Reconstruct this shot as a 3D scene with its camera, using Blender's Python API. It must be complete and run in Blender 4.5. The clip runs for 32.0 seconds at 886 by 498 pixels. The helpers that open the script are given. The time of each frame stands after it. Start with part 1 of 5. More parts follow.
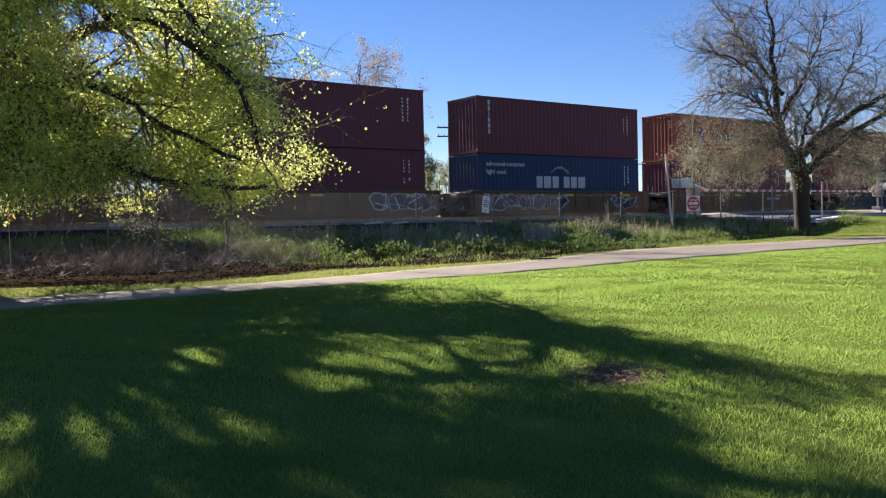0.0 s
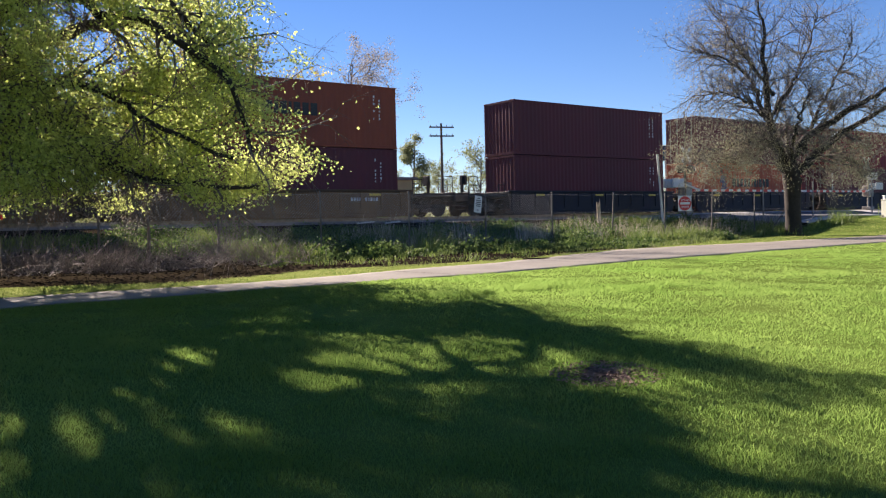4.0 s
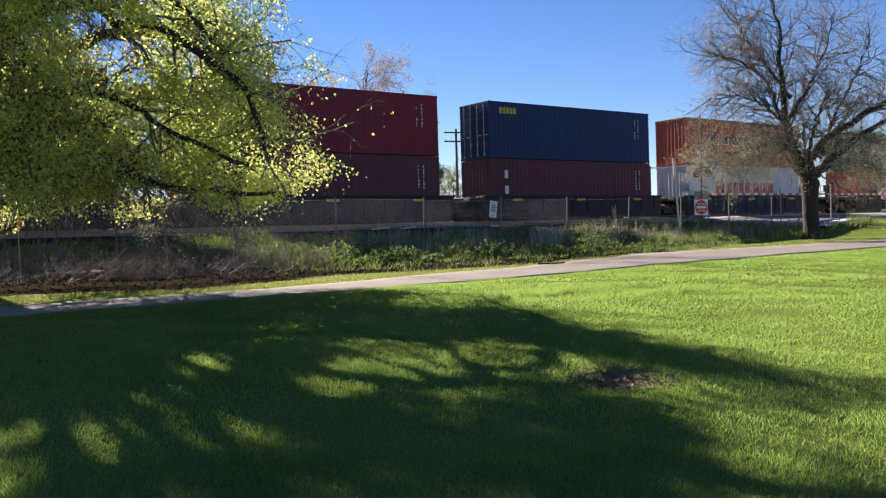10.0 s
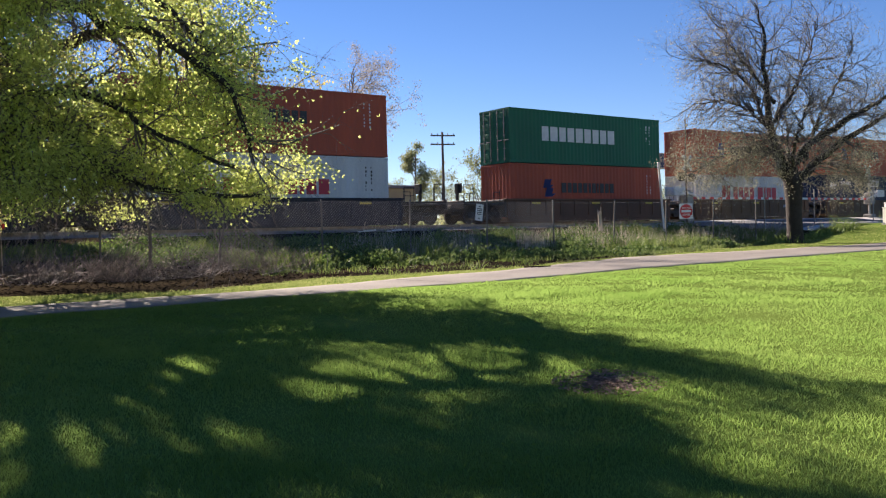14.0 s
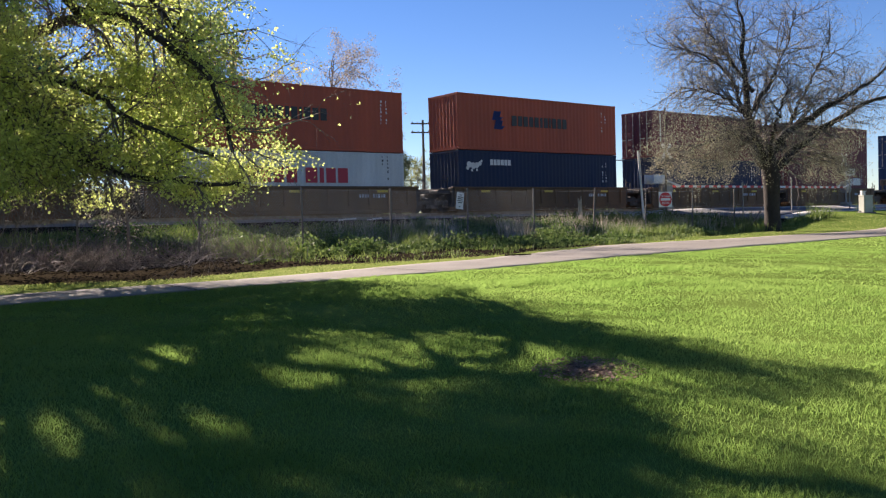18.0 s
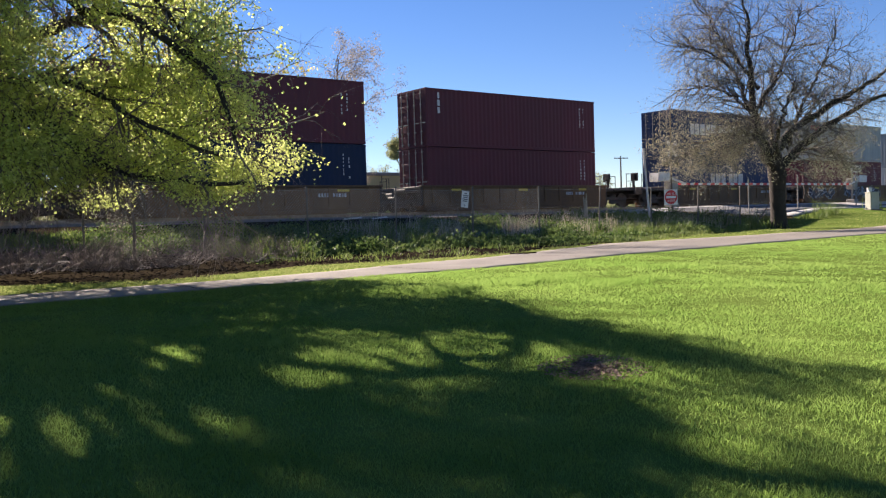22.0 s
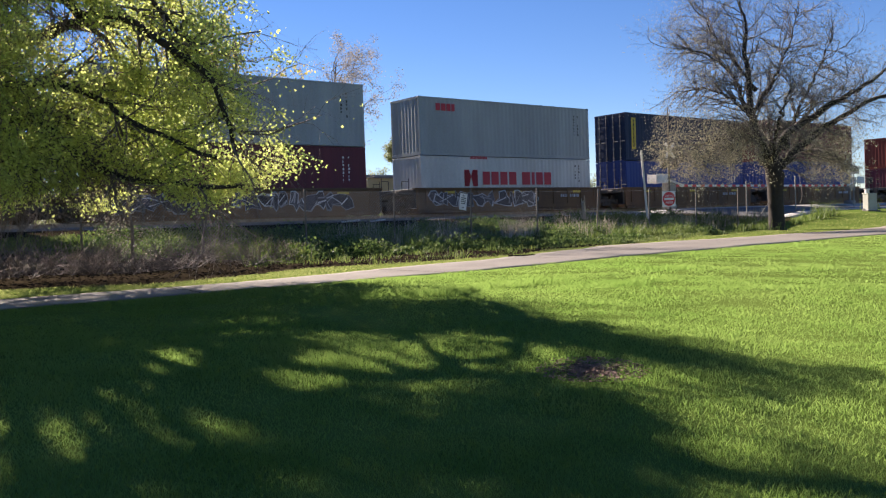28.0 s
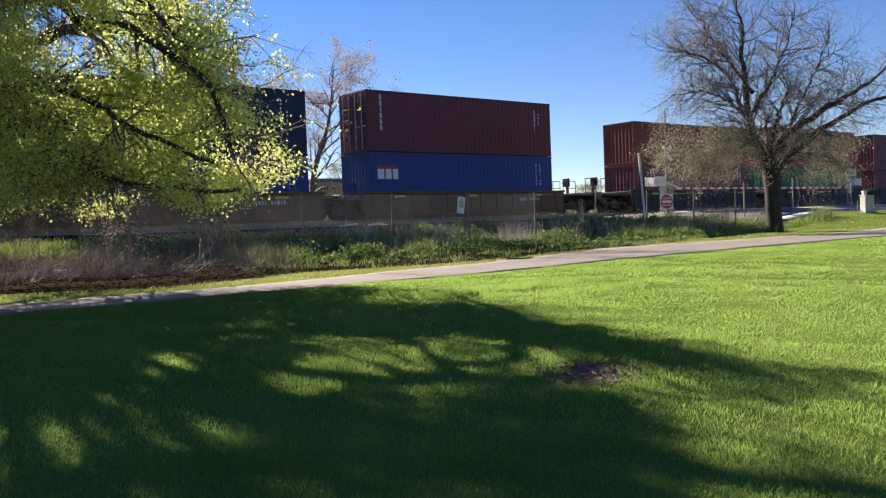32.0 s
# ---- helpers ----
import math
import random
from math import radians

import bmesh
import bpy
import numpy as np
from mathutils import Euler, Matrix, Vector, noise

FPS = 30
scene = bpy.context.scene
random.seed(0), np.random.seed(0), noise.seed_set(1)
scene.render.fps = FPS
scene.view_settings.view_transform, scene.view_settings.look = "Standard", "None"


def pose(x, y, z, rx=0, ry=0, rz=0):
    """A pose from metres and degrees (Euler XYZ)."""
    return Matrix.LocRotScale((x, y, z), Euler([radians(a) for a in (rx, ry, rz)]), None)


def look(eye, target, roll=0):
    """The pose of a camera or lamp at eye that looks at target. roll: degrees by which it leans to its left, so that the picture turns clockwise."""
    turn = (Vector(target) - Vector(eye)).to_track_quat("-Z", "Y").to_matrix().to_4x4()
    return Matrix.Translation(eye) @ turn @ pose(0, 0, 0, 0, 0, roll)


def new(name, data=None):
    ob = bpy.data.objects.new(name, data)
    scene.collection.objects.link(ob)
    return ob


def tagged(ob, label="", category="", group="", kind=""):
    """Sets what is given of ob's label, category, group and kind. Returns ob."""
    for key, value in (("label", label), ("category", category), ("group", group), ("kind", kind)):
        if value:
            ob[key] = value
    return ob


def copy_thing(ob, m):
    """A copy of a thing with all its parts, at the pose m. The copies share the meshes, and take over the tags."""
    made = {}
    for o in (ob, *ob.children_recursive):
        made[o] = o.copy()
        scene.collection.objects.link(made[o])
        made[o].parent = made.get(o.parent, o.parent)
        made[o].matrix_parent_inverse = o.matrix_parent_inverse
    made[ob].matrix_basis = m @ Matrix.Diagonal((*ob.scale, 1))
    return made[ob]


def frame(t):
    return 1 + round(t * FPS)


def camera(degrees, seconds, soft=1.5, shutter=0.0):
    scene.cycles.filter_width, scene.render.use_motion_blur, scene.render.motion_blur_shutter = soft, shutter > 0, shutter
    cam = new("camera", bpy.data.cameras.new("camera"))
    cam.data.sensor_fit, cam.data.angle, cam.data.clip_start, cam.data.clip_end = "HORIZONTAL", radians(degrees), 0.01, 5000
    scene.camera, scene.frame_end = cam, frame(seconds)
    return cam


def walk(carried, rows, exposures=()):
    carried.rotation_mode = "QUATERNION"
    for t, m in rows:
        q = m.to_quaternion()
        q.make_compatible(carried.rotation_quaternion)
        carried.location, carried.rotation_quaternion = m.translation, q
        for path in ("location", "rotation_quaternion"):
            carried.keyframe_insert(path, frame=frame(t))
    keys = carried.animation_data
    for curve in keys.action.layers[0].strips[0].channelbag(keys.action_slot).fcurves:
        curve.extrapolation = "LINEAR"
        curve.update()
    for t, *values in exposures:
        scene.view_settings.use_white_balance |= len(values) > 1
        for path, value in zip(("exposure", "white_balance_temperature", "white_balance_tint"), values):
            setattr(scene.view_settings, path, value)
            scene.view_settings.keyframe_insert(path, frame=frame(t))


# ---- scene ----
EYE = (0.0, 0.0, 1.5)


def aim(yaw, pitch, roll):
    """The pose of the hand-held camera on its spot: turns left, up and about its axis, in degrees."""
    return pose(*EYE, 90 + pitch, 0, yaw) @ pose(0, 0, 0, 0, 0, roll)


cam = camera(55.0, 32.0, soft=1.25)
walk(cam, [
    (0, aim(0.00, -1.59, -1.46)),
    (0.5, aim(-0.07, -1.56, -1.22)),
    (1, aim(-0.33, -1.69, -1.35)),
    (1.5, aim(-0.50, -1.76, -1.28)),
    (2, aim(-0.86, -1.72, -1.29)),
    (2.5, aim(-0.98, -1.76, -1.36)),
    (3, aim(-0.99, -1.66, -1.44)),
    (3.5, aim(-0.84, -1.65, -1.43)),
    (5.5, aim(0.43, -1.35, -1.56)),
    (6, aim(0.48, -1.22, -1.59)),
    (6.5, aim(0.62, -1.17, -1.56)),
    (7, aim(0.86, -1.07, -1.57)),
    (7.5, aim(0.78, -1.10, -1.66)),
    (8, aim(0.49, -1.28, -1.72)),
    (8.5, aim(0.43, -1.25, -1.70)),
    (9, aim(0.35, -1.15, -1.70)),
    (9.5, aim(0.43, -1.14, -1.70)),
    (10, aim(0.50, -1.24, -1.73)),
    (10.5, aim(0.40, -1.24, -1.71)),
    (11, aim(0.24, -1.25, -1.70)),
    (11.5, aim(0.25, -1.19, -1.78)),
    (12, aim(0.31, -1.10, -1.82)),
    (12.5, aim(0.27, -1.18, -1.80)),
    (13, aim(0.15, -1.26, -1.75)),
    (13.5, aim(-0.16, -1.20, -1.62)),
    (14, aim(-0.45, -1.07, -1.52)),
    (14.5, aim(-0.37, -1.26, -1.84)),
    (16.5, aim(-2.10, -2.04, -1.62)),
    (17, aim(-1.56, -2.15, -1.84)),
    (17.5, aim(-1.43, -2.00, -1.87)),
    (18, aim(-1.73, -1.89, -1.57)),
    (18.5, aim(-1.44, -1.83, -1.55)),
    (19, aim(-1.22, -1.72, -1.65)),
    (19.5, aim(-1.32, -1.70, -1.66)),
    (20, aim(-1.35, -1.67, -1.73)),
    (20.5, aim(-1.41, -1.73, -1.72)),
    (21, aim(-1.45, -1.74, -1.73)),
    (21.5, aim(-1.42, -1.79, -1.73)),
    (22, aim(-1.37, -1.97, -1.80)),
    (22.5, aim(-1.32, -1.81, -1.90)),
    (23, aim(-1.64, -1.41, -1.97)),
    (23.5, aim(-1.76, -1.07, -2.17)),
    (24, aim(-1.57, -0.80, -2.23)),
    (24.5, aim(-1.01, -0.06, -2.26)),
    (25, aim(-0.91, 0.02, -2.27)),
    (25.5, aim(-1.21, -0.57, -2.17)),
    (27.5, aim(-1.48, -1.71, -2.09)),
    (28, aim(-1.49, -1.81, -1.97)),
    (28.5, aim(-1.55, -1.65, -1.91)),
    (29, aim(-1.78, -1.50, -1.91)),
    (29.5, aim(-2.04, -1.37, -1.94)),
    (30, aim(-1.94, -1.24, -2.23)),
    (30.5, aim(-2.00, -1.49, -2.02)),
    (31, aim(-1.98, -1.55, -2.13)),
    (31.5, aim(-1.85, -1.62, -2.11)),
    (32, aim(-1.63, -1.58, -2.18)),
], exposures=[(0, 1.52, 7000, 22), (32, 1.52, 7000, 22)])

# ---- light ----
SUN_AZ, SUN_EL = -38.0, 27.5      # degrees to the right of +y, degrees up
sun_dir = Vector((math.sin(radians(SUN_AZ)) * math.cos(radians(SUN_EL)), math.cos(radians(SUN_AZ)) * math.cos(radians(SUN_EL)), math.sin(radians(SUN_EL))))
world = bpy.data.worlds.new("sky")
scene.world = world
world.use_nodes = True
wn = world.node_tree.nodes
sky = wn.new("ShaderNodeTexSky")
sky.sky_type, sky.sun_disc = "NISHITA", False
sky.sun_elevation, sky.sun_rotation = radians(SUN_EL), radians(SUN_AZ)
sky.altitude, sky.air_density, sky.dust_density, sky.ozone_density = 1400, 1.0, 0.0, 4.0
wn["Background"].inputs[1].default_value = 0.05
clear = wn.new("ShaderNodeHueSaturation")
clear.inputs["Saturation"].default_value, clear.inputs["Hue"].default_value = 1.2, 0.508
world.node_tree.links.new(sky.outputs[0], clear.inputs["Color"])
world.node_tree.links.new(clear.outputs[0], wn["Background"].inputs[0])
lamp = bpy.data.lights.new("sun", "SUN")
lamp.energy, lamp.angle, lamp.color = 5.0, radians(0.53), (1.0, 0.95, 0.85)
sun = new("sun", lamp)
sun.matrix_world = look(sun_dir * 80, (0, 0, 0))

# ---- plan: s runs along the railway, w square to it, away from the lawn ----
TRACK = radians(36.4)
CU, SU = math.cos(TRACK), math.sin(TRACK)
RAIL_Z = 1.92


def plan(s, w, z=0.0):
    return Vector((s * CU - w * SU, s * SU + w * CU, z))


def place(s, w, z, turn=0.0):
    return pose(s * CU - w * SU, s * SU + w * CU, z, 0, 0, math.degrees(TRACK) + turn)


def smooth(a, b, v):
    k = np.clip((np.asarray(v, float) - a) / (b - a), 0, 1)
    return k * k * (3 - 2 * k)


def lumps(s, w):
    """Unevenness of lawn and bank, none under the path and the railway."""
    s, w = np.asarray(s, float), np.asarray(w, float)
    a = 0.030 * np.sin(1.1 * s + 1.3 * np.sin(0.7 * w + 1)) * np.sin(0.9 * w + 0.8 * np.sin(0.5 * s)) + 0.012 * np.sin(3.7 * s + 2 * np.sin(1.9 * w)) * np.sin(3.1 * w + np.sin(2.3 * s + 2))
    return a * (1 - smooth(10.2, 11.2, w) * smooth(17.8, 16.4, w)) * smooth(31, 28, w) * smooth(80, 40, np.hypot(s, w)) * (1 - smooth(35, 38, s) * smooth(20.5, 22, w)) * smooth(0.5, 3.0, np.hypot(s, w))


def ground_z(s, w):
    """Height of the ground: lawn, path, dip at the fence, bank, railway level; to the far end it climbs to the road."""
    base = np.interp(w, (-60, -8, 0, 4, 8, 11, 15.5, 21.5, 23.5, 29, 31, 60, 400), (-0.6, -0.1, 0, 0.27, 0.5, 0.62, 0.63, 0.66, 0.8, 1.5, 1.66, 1.68, 1.7))
    far = np.interp(w, (-60, -8, 0, 4, 8, 11, 15.0, 20, 25, 28.5, 30.4, 31.8, 60, 400), (-0.6, -0.1, 0, 0.27, 0.5, 0.62, 0.66, 1.34, 1.55, 1.6, 1.84, 1.68, 1.68, 1.7))
    k = smooth(33, 43, s)
    return base * (1 - k) + far * k + lumps(s, w)


def path_edges(s):
    """The footpath's near and far edge: it widens where it bends towards the road."""
    return np.interp(s, (0, 8, 10, 13, 16, 25), (11.3, 11.45, 11.4, 12.0, 12.15, 12.6)), np.interp(s, (0, 6, 9, 12, 15.3, 19.3, 22, 24, 28), (13.3, 13.1, 13.75, 14.3, 15.4, 16.95, 16.9, 16.6, 16.6))


def verge_edge(s):
    """Where the mown verge past the path ends and dark soil and weeds begin."""
    return np.interp(s, (0, 3, 5, 6.5, 8.5, 12, 14.5, 17.5, 20, 22, 25, 30, 33.6, 36, 39), (15.9, 15.6, 14.4, 14.7, 15.7, 15.3, 15.6, 17.1, 17.3, 17.7, 18.4, 19.9, 20.9, 21.4, 22.2))


def on_ground(s, w, dz=0.0):
    return plan(s, w, float(ground_z(s, w)) + dz)


# ---- materials ----
def material(name, colour, second=None, rough=0.8, metal=0.0, scale=6.0, fine=60.0, bump=0.15, through_light=0.0, island=0.0, spec=0.4, streak=0.0, per_object=0.0):
    """Two-scale noise between two colours, bump, optional variation per island or object, optional light through leaves."""
    m = bpy.data.materials.new(name)
    m.use_nodes = True
    nt = m.node_tree
    n, l = nt.nodes, nt.links
    b = n["Principled BSDF"]
    b.inputs["Roughness"].default_value, b.inputs["Metallic"].default_value = rough, metal
    b.inputs["Specular IOR Level"].default_value = spec
    second = second or tuple(c * 0.7 for c in colour)
    co = n.new("ShaderNodeTexCoord")
    big, small = n.new("ShaderNodeTexNoise"), n.new("ShaderNodeTexNoise")
    big.inputs["Scale"].default_value, small.inputs["Scale"].default_value = scale, fine
    big.inputs["Detail"].default_value, small.inputs["Detail"].default_value = 5, 3
    l.new(co.outputs["Object"], big.inputs["Vector"])
    l.new(co.outputs["Object"], small.inputs["Vector"])
    if streak:
        mp = n.new("ShaderNodeMapping")
        mp.inputs["Scale"].default_value = (1, 1, streak)
        l.new(co.outputs["Object"], mp.inputs["Vector"])
        l.new(mp.outputs[0], big.inputs["Vector"])
    add = n.new("ShaderNodeMath")
    add.operation = "MULTIPLY_ADD"
    l.new(small.outputs[0], add.inputs[0])
    add.inputs[1].default_value = 0.45
    l.new(big.outputs[0], add.inputs[2])
    ramp = n.new("ShaderNodeMapRange")
    ramp.inputs[1].default_value, ramp.inputs[2].default_value = 0.5, 0.95
    l.new(add.outputs[0], ramp.inputs[0])
    mix = n.new("ShaderNodeMix")
    mix.data_type = "RGBA"
    mix.inputs["A"].default_value, mix.inputs["B"].default_value = (*colour, 1), (*second, 1)
    l.new(ramp.outputs[0], mix.inputs["Factor"])
    out = mix.outputs["Result"]
    if island or per_object:
        src = n.new("ShaderNodeNewGeometry") if island else n.new("ShaderNodeObjectInfo")
        hsv = n.new("ShaderNodeHueSaturation")
        rng = n.new("ShaderNodeMapRange")
        amount = island or per_object
        rng.inputs[3].default_value, rng.inputs[4].default_value = 1 - amount, 1 + amount
        l.new(src.outputs["Random Per Island" if island else "Random"], rng.inputs[0])
        l.new(rng.outputs[0], hsv.inputs["Value"])
        hue = n.new("ShaderNodeMapRange")
        hue.inputs[3].default_value, hue.inputs[4].default_value = 0.5 + 0.035 * amount, 0.5 - 0.035 * amount
        l.new(src.outputs["Random Per Island" if island else "Random"], hue.inputs[0])
        l.new(hue.outputs[0], hsv.inputs["Hue"])
        l.new(out, hsv.inputs["Color"])
        out = hsv.outputs[0]
    l.new(out, b.inputs["Base Color"])
    if bump:
        bp = n.new("ShaderNodeBump")
        bp.inputs["Strength"].default_value, bp.inputs["Distance"].default_value = bump, 0.02
        l.new(small.outputs[0], bp.inputs["Height"])
        l.new(bp.outputs[0], b.inputs["Normal"])
    if through_light:
        tr, ms = n.new("ShaderNodeBsdfTranslucent"), n.new("ShaderNodeMixShader")
        ms.inputs[0].default_value = through_light
        l.new(out, tr.inputs["Color"])
        l.new(b.outputs[0], ms.inputs[1])
        l.new(tr.outputs[0], ms.inputs[2])
        l.new(ms.outputs[0], n["Material Output"].inputs["Surface"])
    return m


M_LAWN = material("lawn_turf", (0.095, 0.145, 0.03), (0.13, 0.18, 0.042), 1.0, spec=0.0, scale=0.7, fine=25, bump=0.6)
M_BLADE = material("grass_blade", (0.155, 0.262, 0.055), (0.212, 0.312, 0.08), 0.6, spec=0.06, scale=0.5, fine=3, bump=0, through_light=0.84, island=0.10)
M_VERGE = material("verge_grass", (0.25, 0.30, 0.085), (0.33, 0.35, 0.13), 0.7, spec=0.06, scale=0.8, fine=3, bump=0, through_light=0.6, island=0.2)
M_WEED = material("weed_blade", (0.12, 0.19, 0.04), (0.20, 0.25, 0.07), 0.6, scale=0.6, fine=3, bump=0, through_light=0.4, island=0.45)
M_MOUND = material("leafy_weed", (0.085, 0.15, 0.035), (0.17, 0.23, 0.075), 0.65, spec=0.15, scale=0.5, fine=3, bump=0, through_light=0.35, island=0.55)
M_DRY = material("dry_stalk", (0.40, 0.34, 0.25), (0.52, 0.45, 0.34), 0.8, scale=1.5, fine=9, bump=0, through_light=0.2, island=0.4)
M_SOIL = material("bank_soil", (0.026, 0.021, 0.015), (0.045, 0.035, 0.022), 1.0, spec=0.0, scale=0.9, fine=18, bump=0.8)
M_GRAVEL = material("gravel", (0.36, 0.345, 0.315), (0.46, 0.44, 0.41), 0.95, scale=1.2, fine=45, bump=0.8)
M_BALLAST = material("ballast_stone", (0.16, 0.145, 0.13), (0.24, 0.22, 0.2), 0.95, scale=3, fine=40, bump=1.0)
M_PATH = material("path_concrete", (0.225, 0.20, 0.168), (0.16, 0.14, 0.115), 0.9, scale=1.1, fine=70, bump=0.35)
M_ASPHALT = material("road_asphalt", (0.10, 0.10, 0.10), (0.15, 0.145, 0.14), 0.9, scale=0.8, fine=60, bump=0.4)
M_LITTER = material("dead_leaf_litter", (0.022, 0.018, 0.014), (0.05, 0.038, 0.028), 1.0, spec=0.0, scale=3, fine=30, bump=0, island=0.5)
M_MULCH = material("bare_soil", (0.085, 0.055, 0.04), (0.33, 0.22, 0.16), 0.95, scale=9, fine=70, bump=1.0, island=0.4)
M_GALV = material("galvanised_steel", (0.34, 0.33, 0.31), (0.22, 0.20, 0.18), 0.55, metal=0.6, scale=5, fine=60)
M_POST = material("weathered_steel_post", (0.17, 0.155, 0.14), (0.11, 0.095, 0.085), 0.7, metal=0.2, scale=5, fine=50)
M_BRUSH = material("dead_twig", (0.12, 0.095, 0.08), (0.24, 0.20, 0.17), 0.85, scale=1.5, fine=9, bump=0, island=0.45)
M_WIRE = material("fence_wire", (0.22, 0.22, 0.215), (0.16, 0.16, 0.16), 0.85, spec=0.03, scale=5, fine=60, bump=0)
M_RAIL = material("rail_steel", (0.30, 0.25, 0.22), (0.18, 0.12, 0.09), 0.35, metal=0.8, scale=4, fine=50)
M_TIE = material("creosote_wood", (0.05, 0.035, 0.025), (0.08, 0.06, 0.045), 0.9, scale=4, fine=40, per_object=0.3)
M_BARK = material("bark", (0.024, 0.019, 0.016), (0.050, 0.040, 0.033), 0.95, scale=5, fine=30, bump=1.0)
M_BARK_GREY = material("grey_bark", (0.11, 0.092, 0.083), (0.18, 0.152, 0.14), 0.95, scale=6, fine=40, bump=0.8)
M_LEAF = material("fresh_leaf", (0.49, 0.58, 0.16), (0.58, 0.62, 0.21), 0.55, spec=0.2, scale=0.6, fine=4, bump=0, through_light=0.7, island=0.25)
M_LEAF_GOLD = material("yellow_green_leaf", (0.40, 0.35, 0.08), (0.46, 0.38, 0.11), 0.5, scale=0.5, fine=4, bump=0, through_light=0.55, island=0.4)
M_LEAF_BUD = material("budding_leaf", (0.31, 0.30, 0.19), (0.41, 0.38, 0.26), 0.6, scale=0.8, fine=4, bump=0, through_light=0.45, island=0.45)
M_BUD_GREY = material("grey_bud", (0.27, 0.24, 0.20), (0.38, 0.34, 0.28), 0.7, scale=0.8, fine=4, bump=0, through_light=0.4, island=0.35)
M_FAR_LEAF = material("distant_leaf", (0.22, 0.26, 0.11), (0.30, 0.31, 0.16), 0.7, scale=0.3, fine=2, bump=0, through_light=0.45, island=0.4)
M_WHITE = material("white_paint", (0.78, 0.77, 0.74), (0.62, 0.60, 0.56), 0.5, scale=3, fine=30)
M_RED = material("red_reflective", (0.66, 0.03, 0.035), (0.56, 0.035, 0.035), 0.4, scale=5, fine=30)
M_BLACK = material("black_paint", (0.02, 0.02, 0.022), (0.04, 0.04, 0.04), 0.5, scale=5, fine=30)
M_STEEL = material("car_steel", (0.045, 0.04, 0.038), (0.09, 0.07, 0.06), 0.65, metal=0.3, scale=3, fine=30)
M_WHEEL = material("wheel_steel", (0.06, 0.045, 0.04), (0.11, 0.08, 0.06), 0.6, metal=0.5, scale=4, fine=30)
M_GREYBOX = material("cabinet_grey_green", (0.42, 0.43, 0.36), (0.33, 0.33, 0.28), 0.6, scale=3, fine=30)
M_PINK = material("pink_ribbon", (0.75, 0.08, 0.12), (0.6, 0.06, 0.1), 0.6, scale=6, fine=40, through_light=0.4)
M_POLE = material("weathered_pole", (0.16, 0.13, 0.10), (0.10, 0.08, 0.065), 0.9, scale=4, fine=30, streak=0.1)
M_STUCCO = material("yellow_stucco", (0.45, 0.37, 0.18), (0.38, 0.31, 0.16), 0.9, scale=1, fine=30)
M_ROOF = material("grey_roof", (0.22, 0.21, 0.2), (0.16, 0.15, 0.15), 0.9, scale=1, fine=20)
M_GLASS = material("dark_window_glass", (0.02, 0.025, 0.03), (0.03, 0.035, 0.04), 0.08, scale=1, fine=2, bump=0)

PAINT = {}
for _n, _c in dict(maroon=(0.155, 0.035, 0.049), rust=(0.22, 0.042, 0.028), amber=(0.36, 0.082, 0.045), wine=(0.26, 0.018, 0.036), orange=(0.52, 0.10, 0.05), blue=(0.011, 0.040, 0.115), navy=(0.010, 0.026, 0.070),
                   royal=(0.025, 0.06, 0.24), green=(0.012, 0.16, 0.085), grey=(0.38, 0.41, 0.41), white=(0.66, 0.65, 0.62), brown=(0.16, 0.06, 0.045)).items():
    PAINT[_n] = material(_n + "_container_paint", _c, tuple(c * 0.72 + 0.012 for c in _c), 0.55, scale=0.9, fine=14, bump=0.06, streak=0.25, spec=0.2)
CAR_PAINT = {"yellow": material("faded_yellow_car_paint", (0.185, 0.098, 0.042), (0.10, 0.058, 0.034), 0.7, scale=0.8, fine=12, bump=0.1, streak=0.4),
             "dark": material("dark_blue_car_paint", (0.02, 0.024, 0.04), (0.035, 0.032, 0.034), 0.7, scale=0.8, fine=12, bump=0.1, streak=0.4),
             "brown": material("rusty_brown_car_paint", (0.17, 0.085, 0.05), (0.10, 0.06, 0.04), 0.75, scale=0.8, fine=12, bump=0.1, streak=0.4)}
M_YELLOW = material("yellow_paint", (0.65, 0.47, 0.06), (0.5, 0.36, 0.05), 0.6, scale=2, fine=20)
M_LOGO_BLUE = material("logo_blue", (0.015, 0.04, 0.22), (0.02, 0.05, 0.2), 0.5, scale=2, fine=20)
M_LOGO_RED = material("logo_red", (0.55, 0.03, 0.05), (0.45, 0.03, 0.05), 0.5, scale=2, fine=20)
M_LETTER = material("faded_white_lettering", (0.60, 0.60, 0.60), (0.38, 0.38, 0.39), 0.6, scale=3, fine=30)
M_TAG_DARK = material("dark_spray_paint", (0.02, 0.022, 0.03), (0.05, 0.05, 0.07), 0.6, scale=2, fine=20, island=0.4)
M_TAG = material("graffiti_paint", (0.48, 0.49, 0.51), (0.20, 0.22, 0.27), 0.6, scale=2, fine=20, island=0.5)


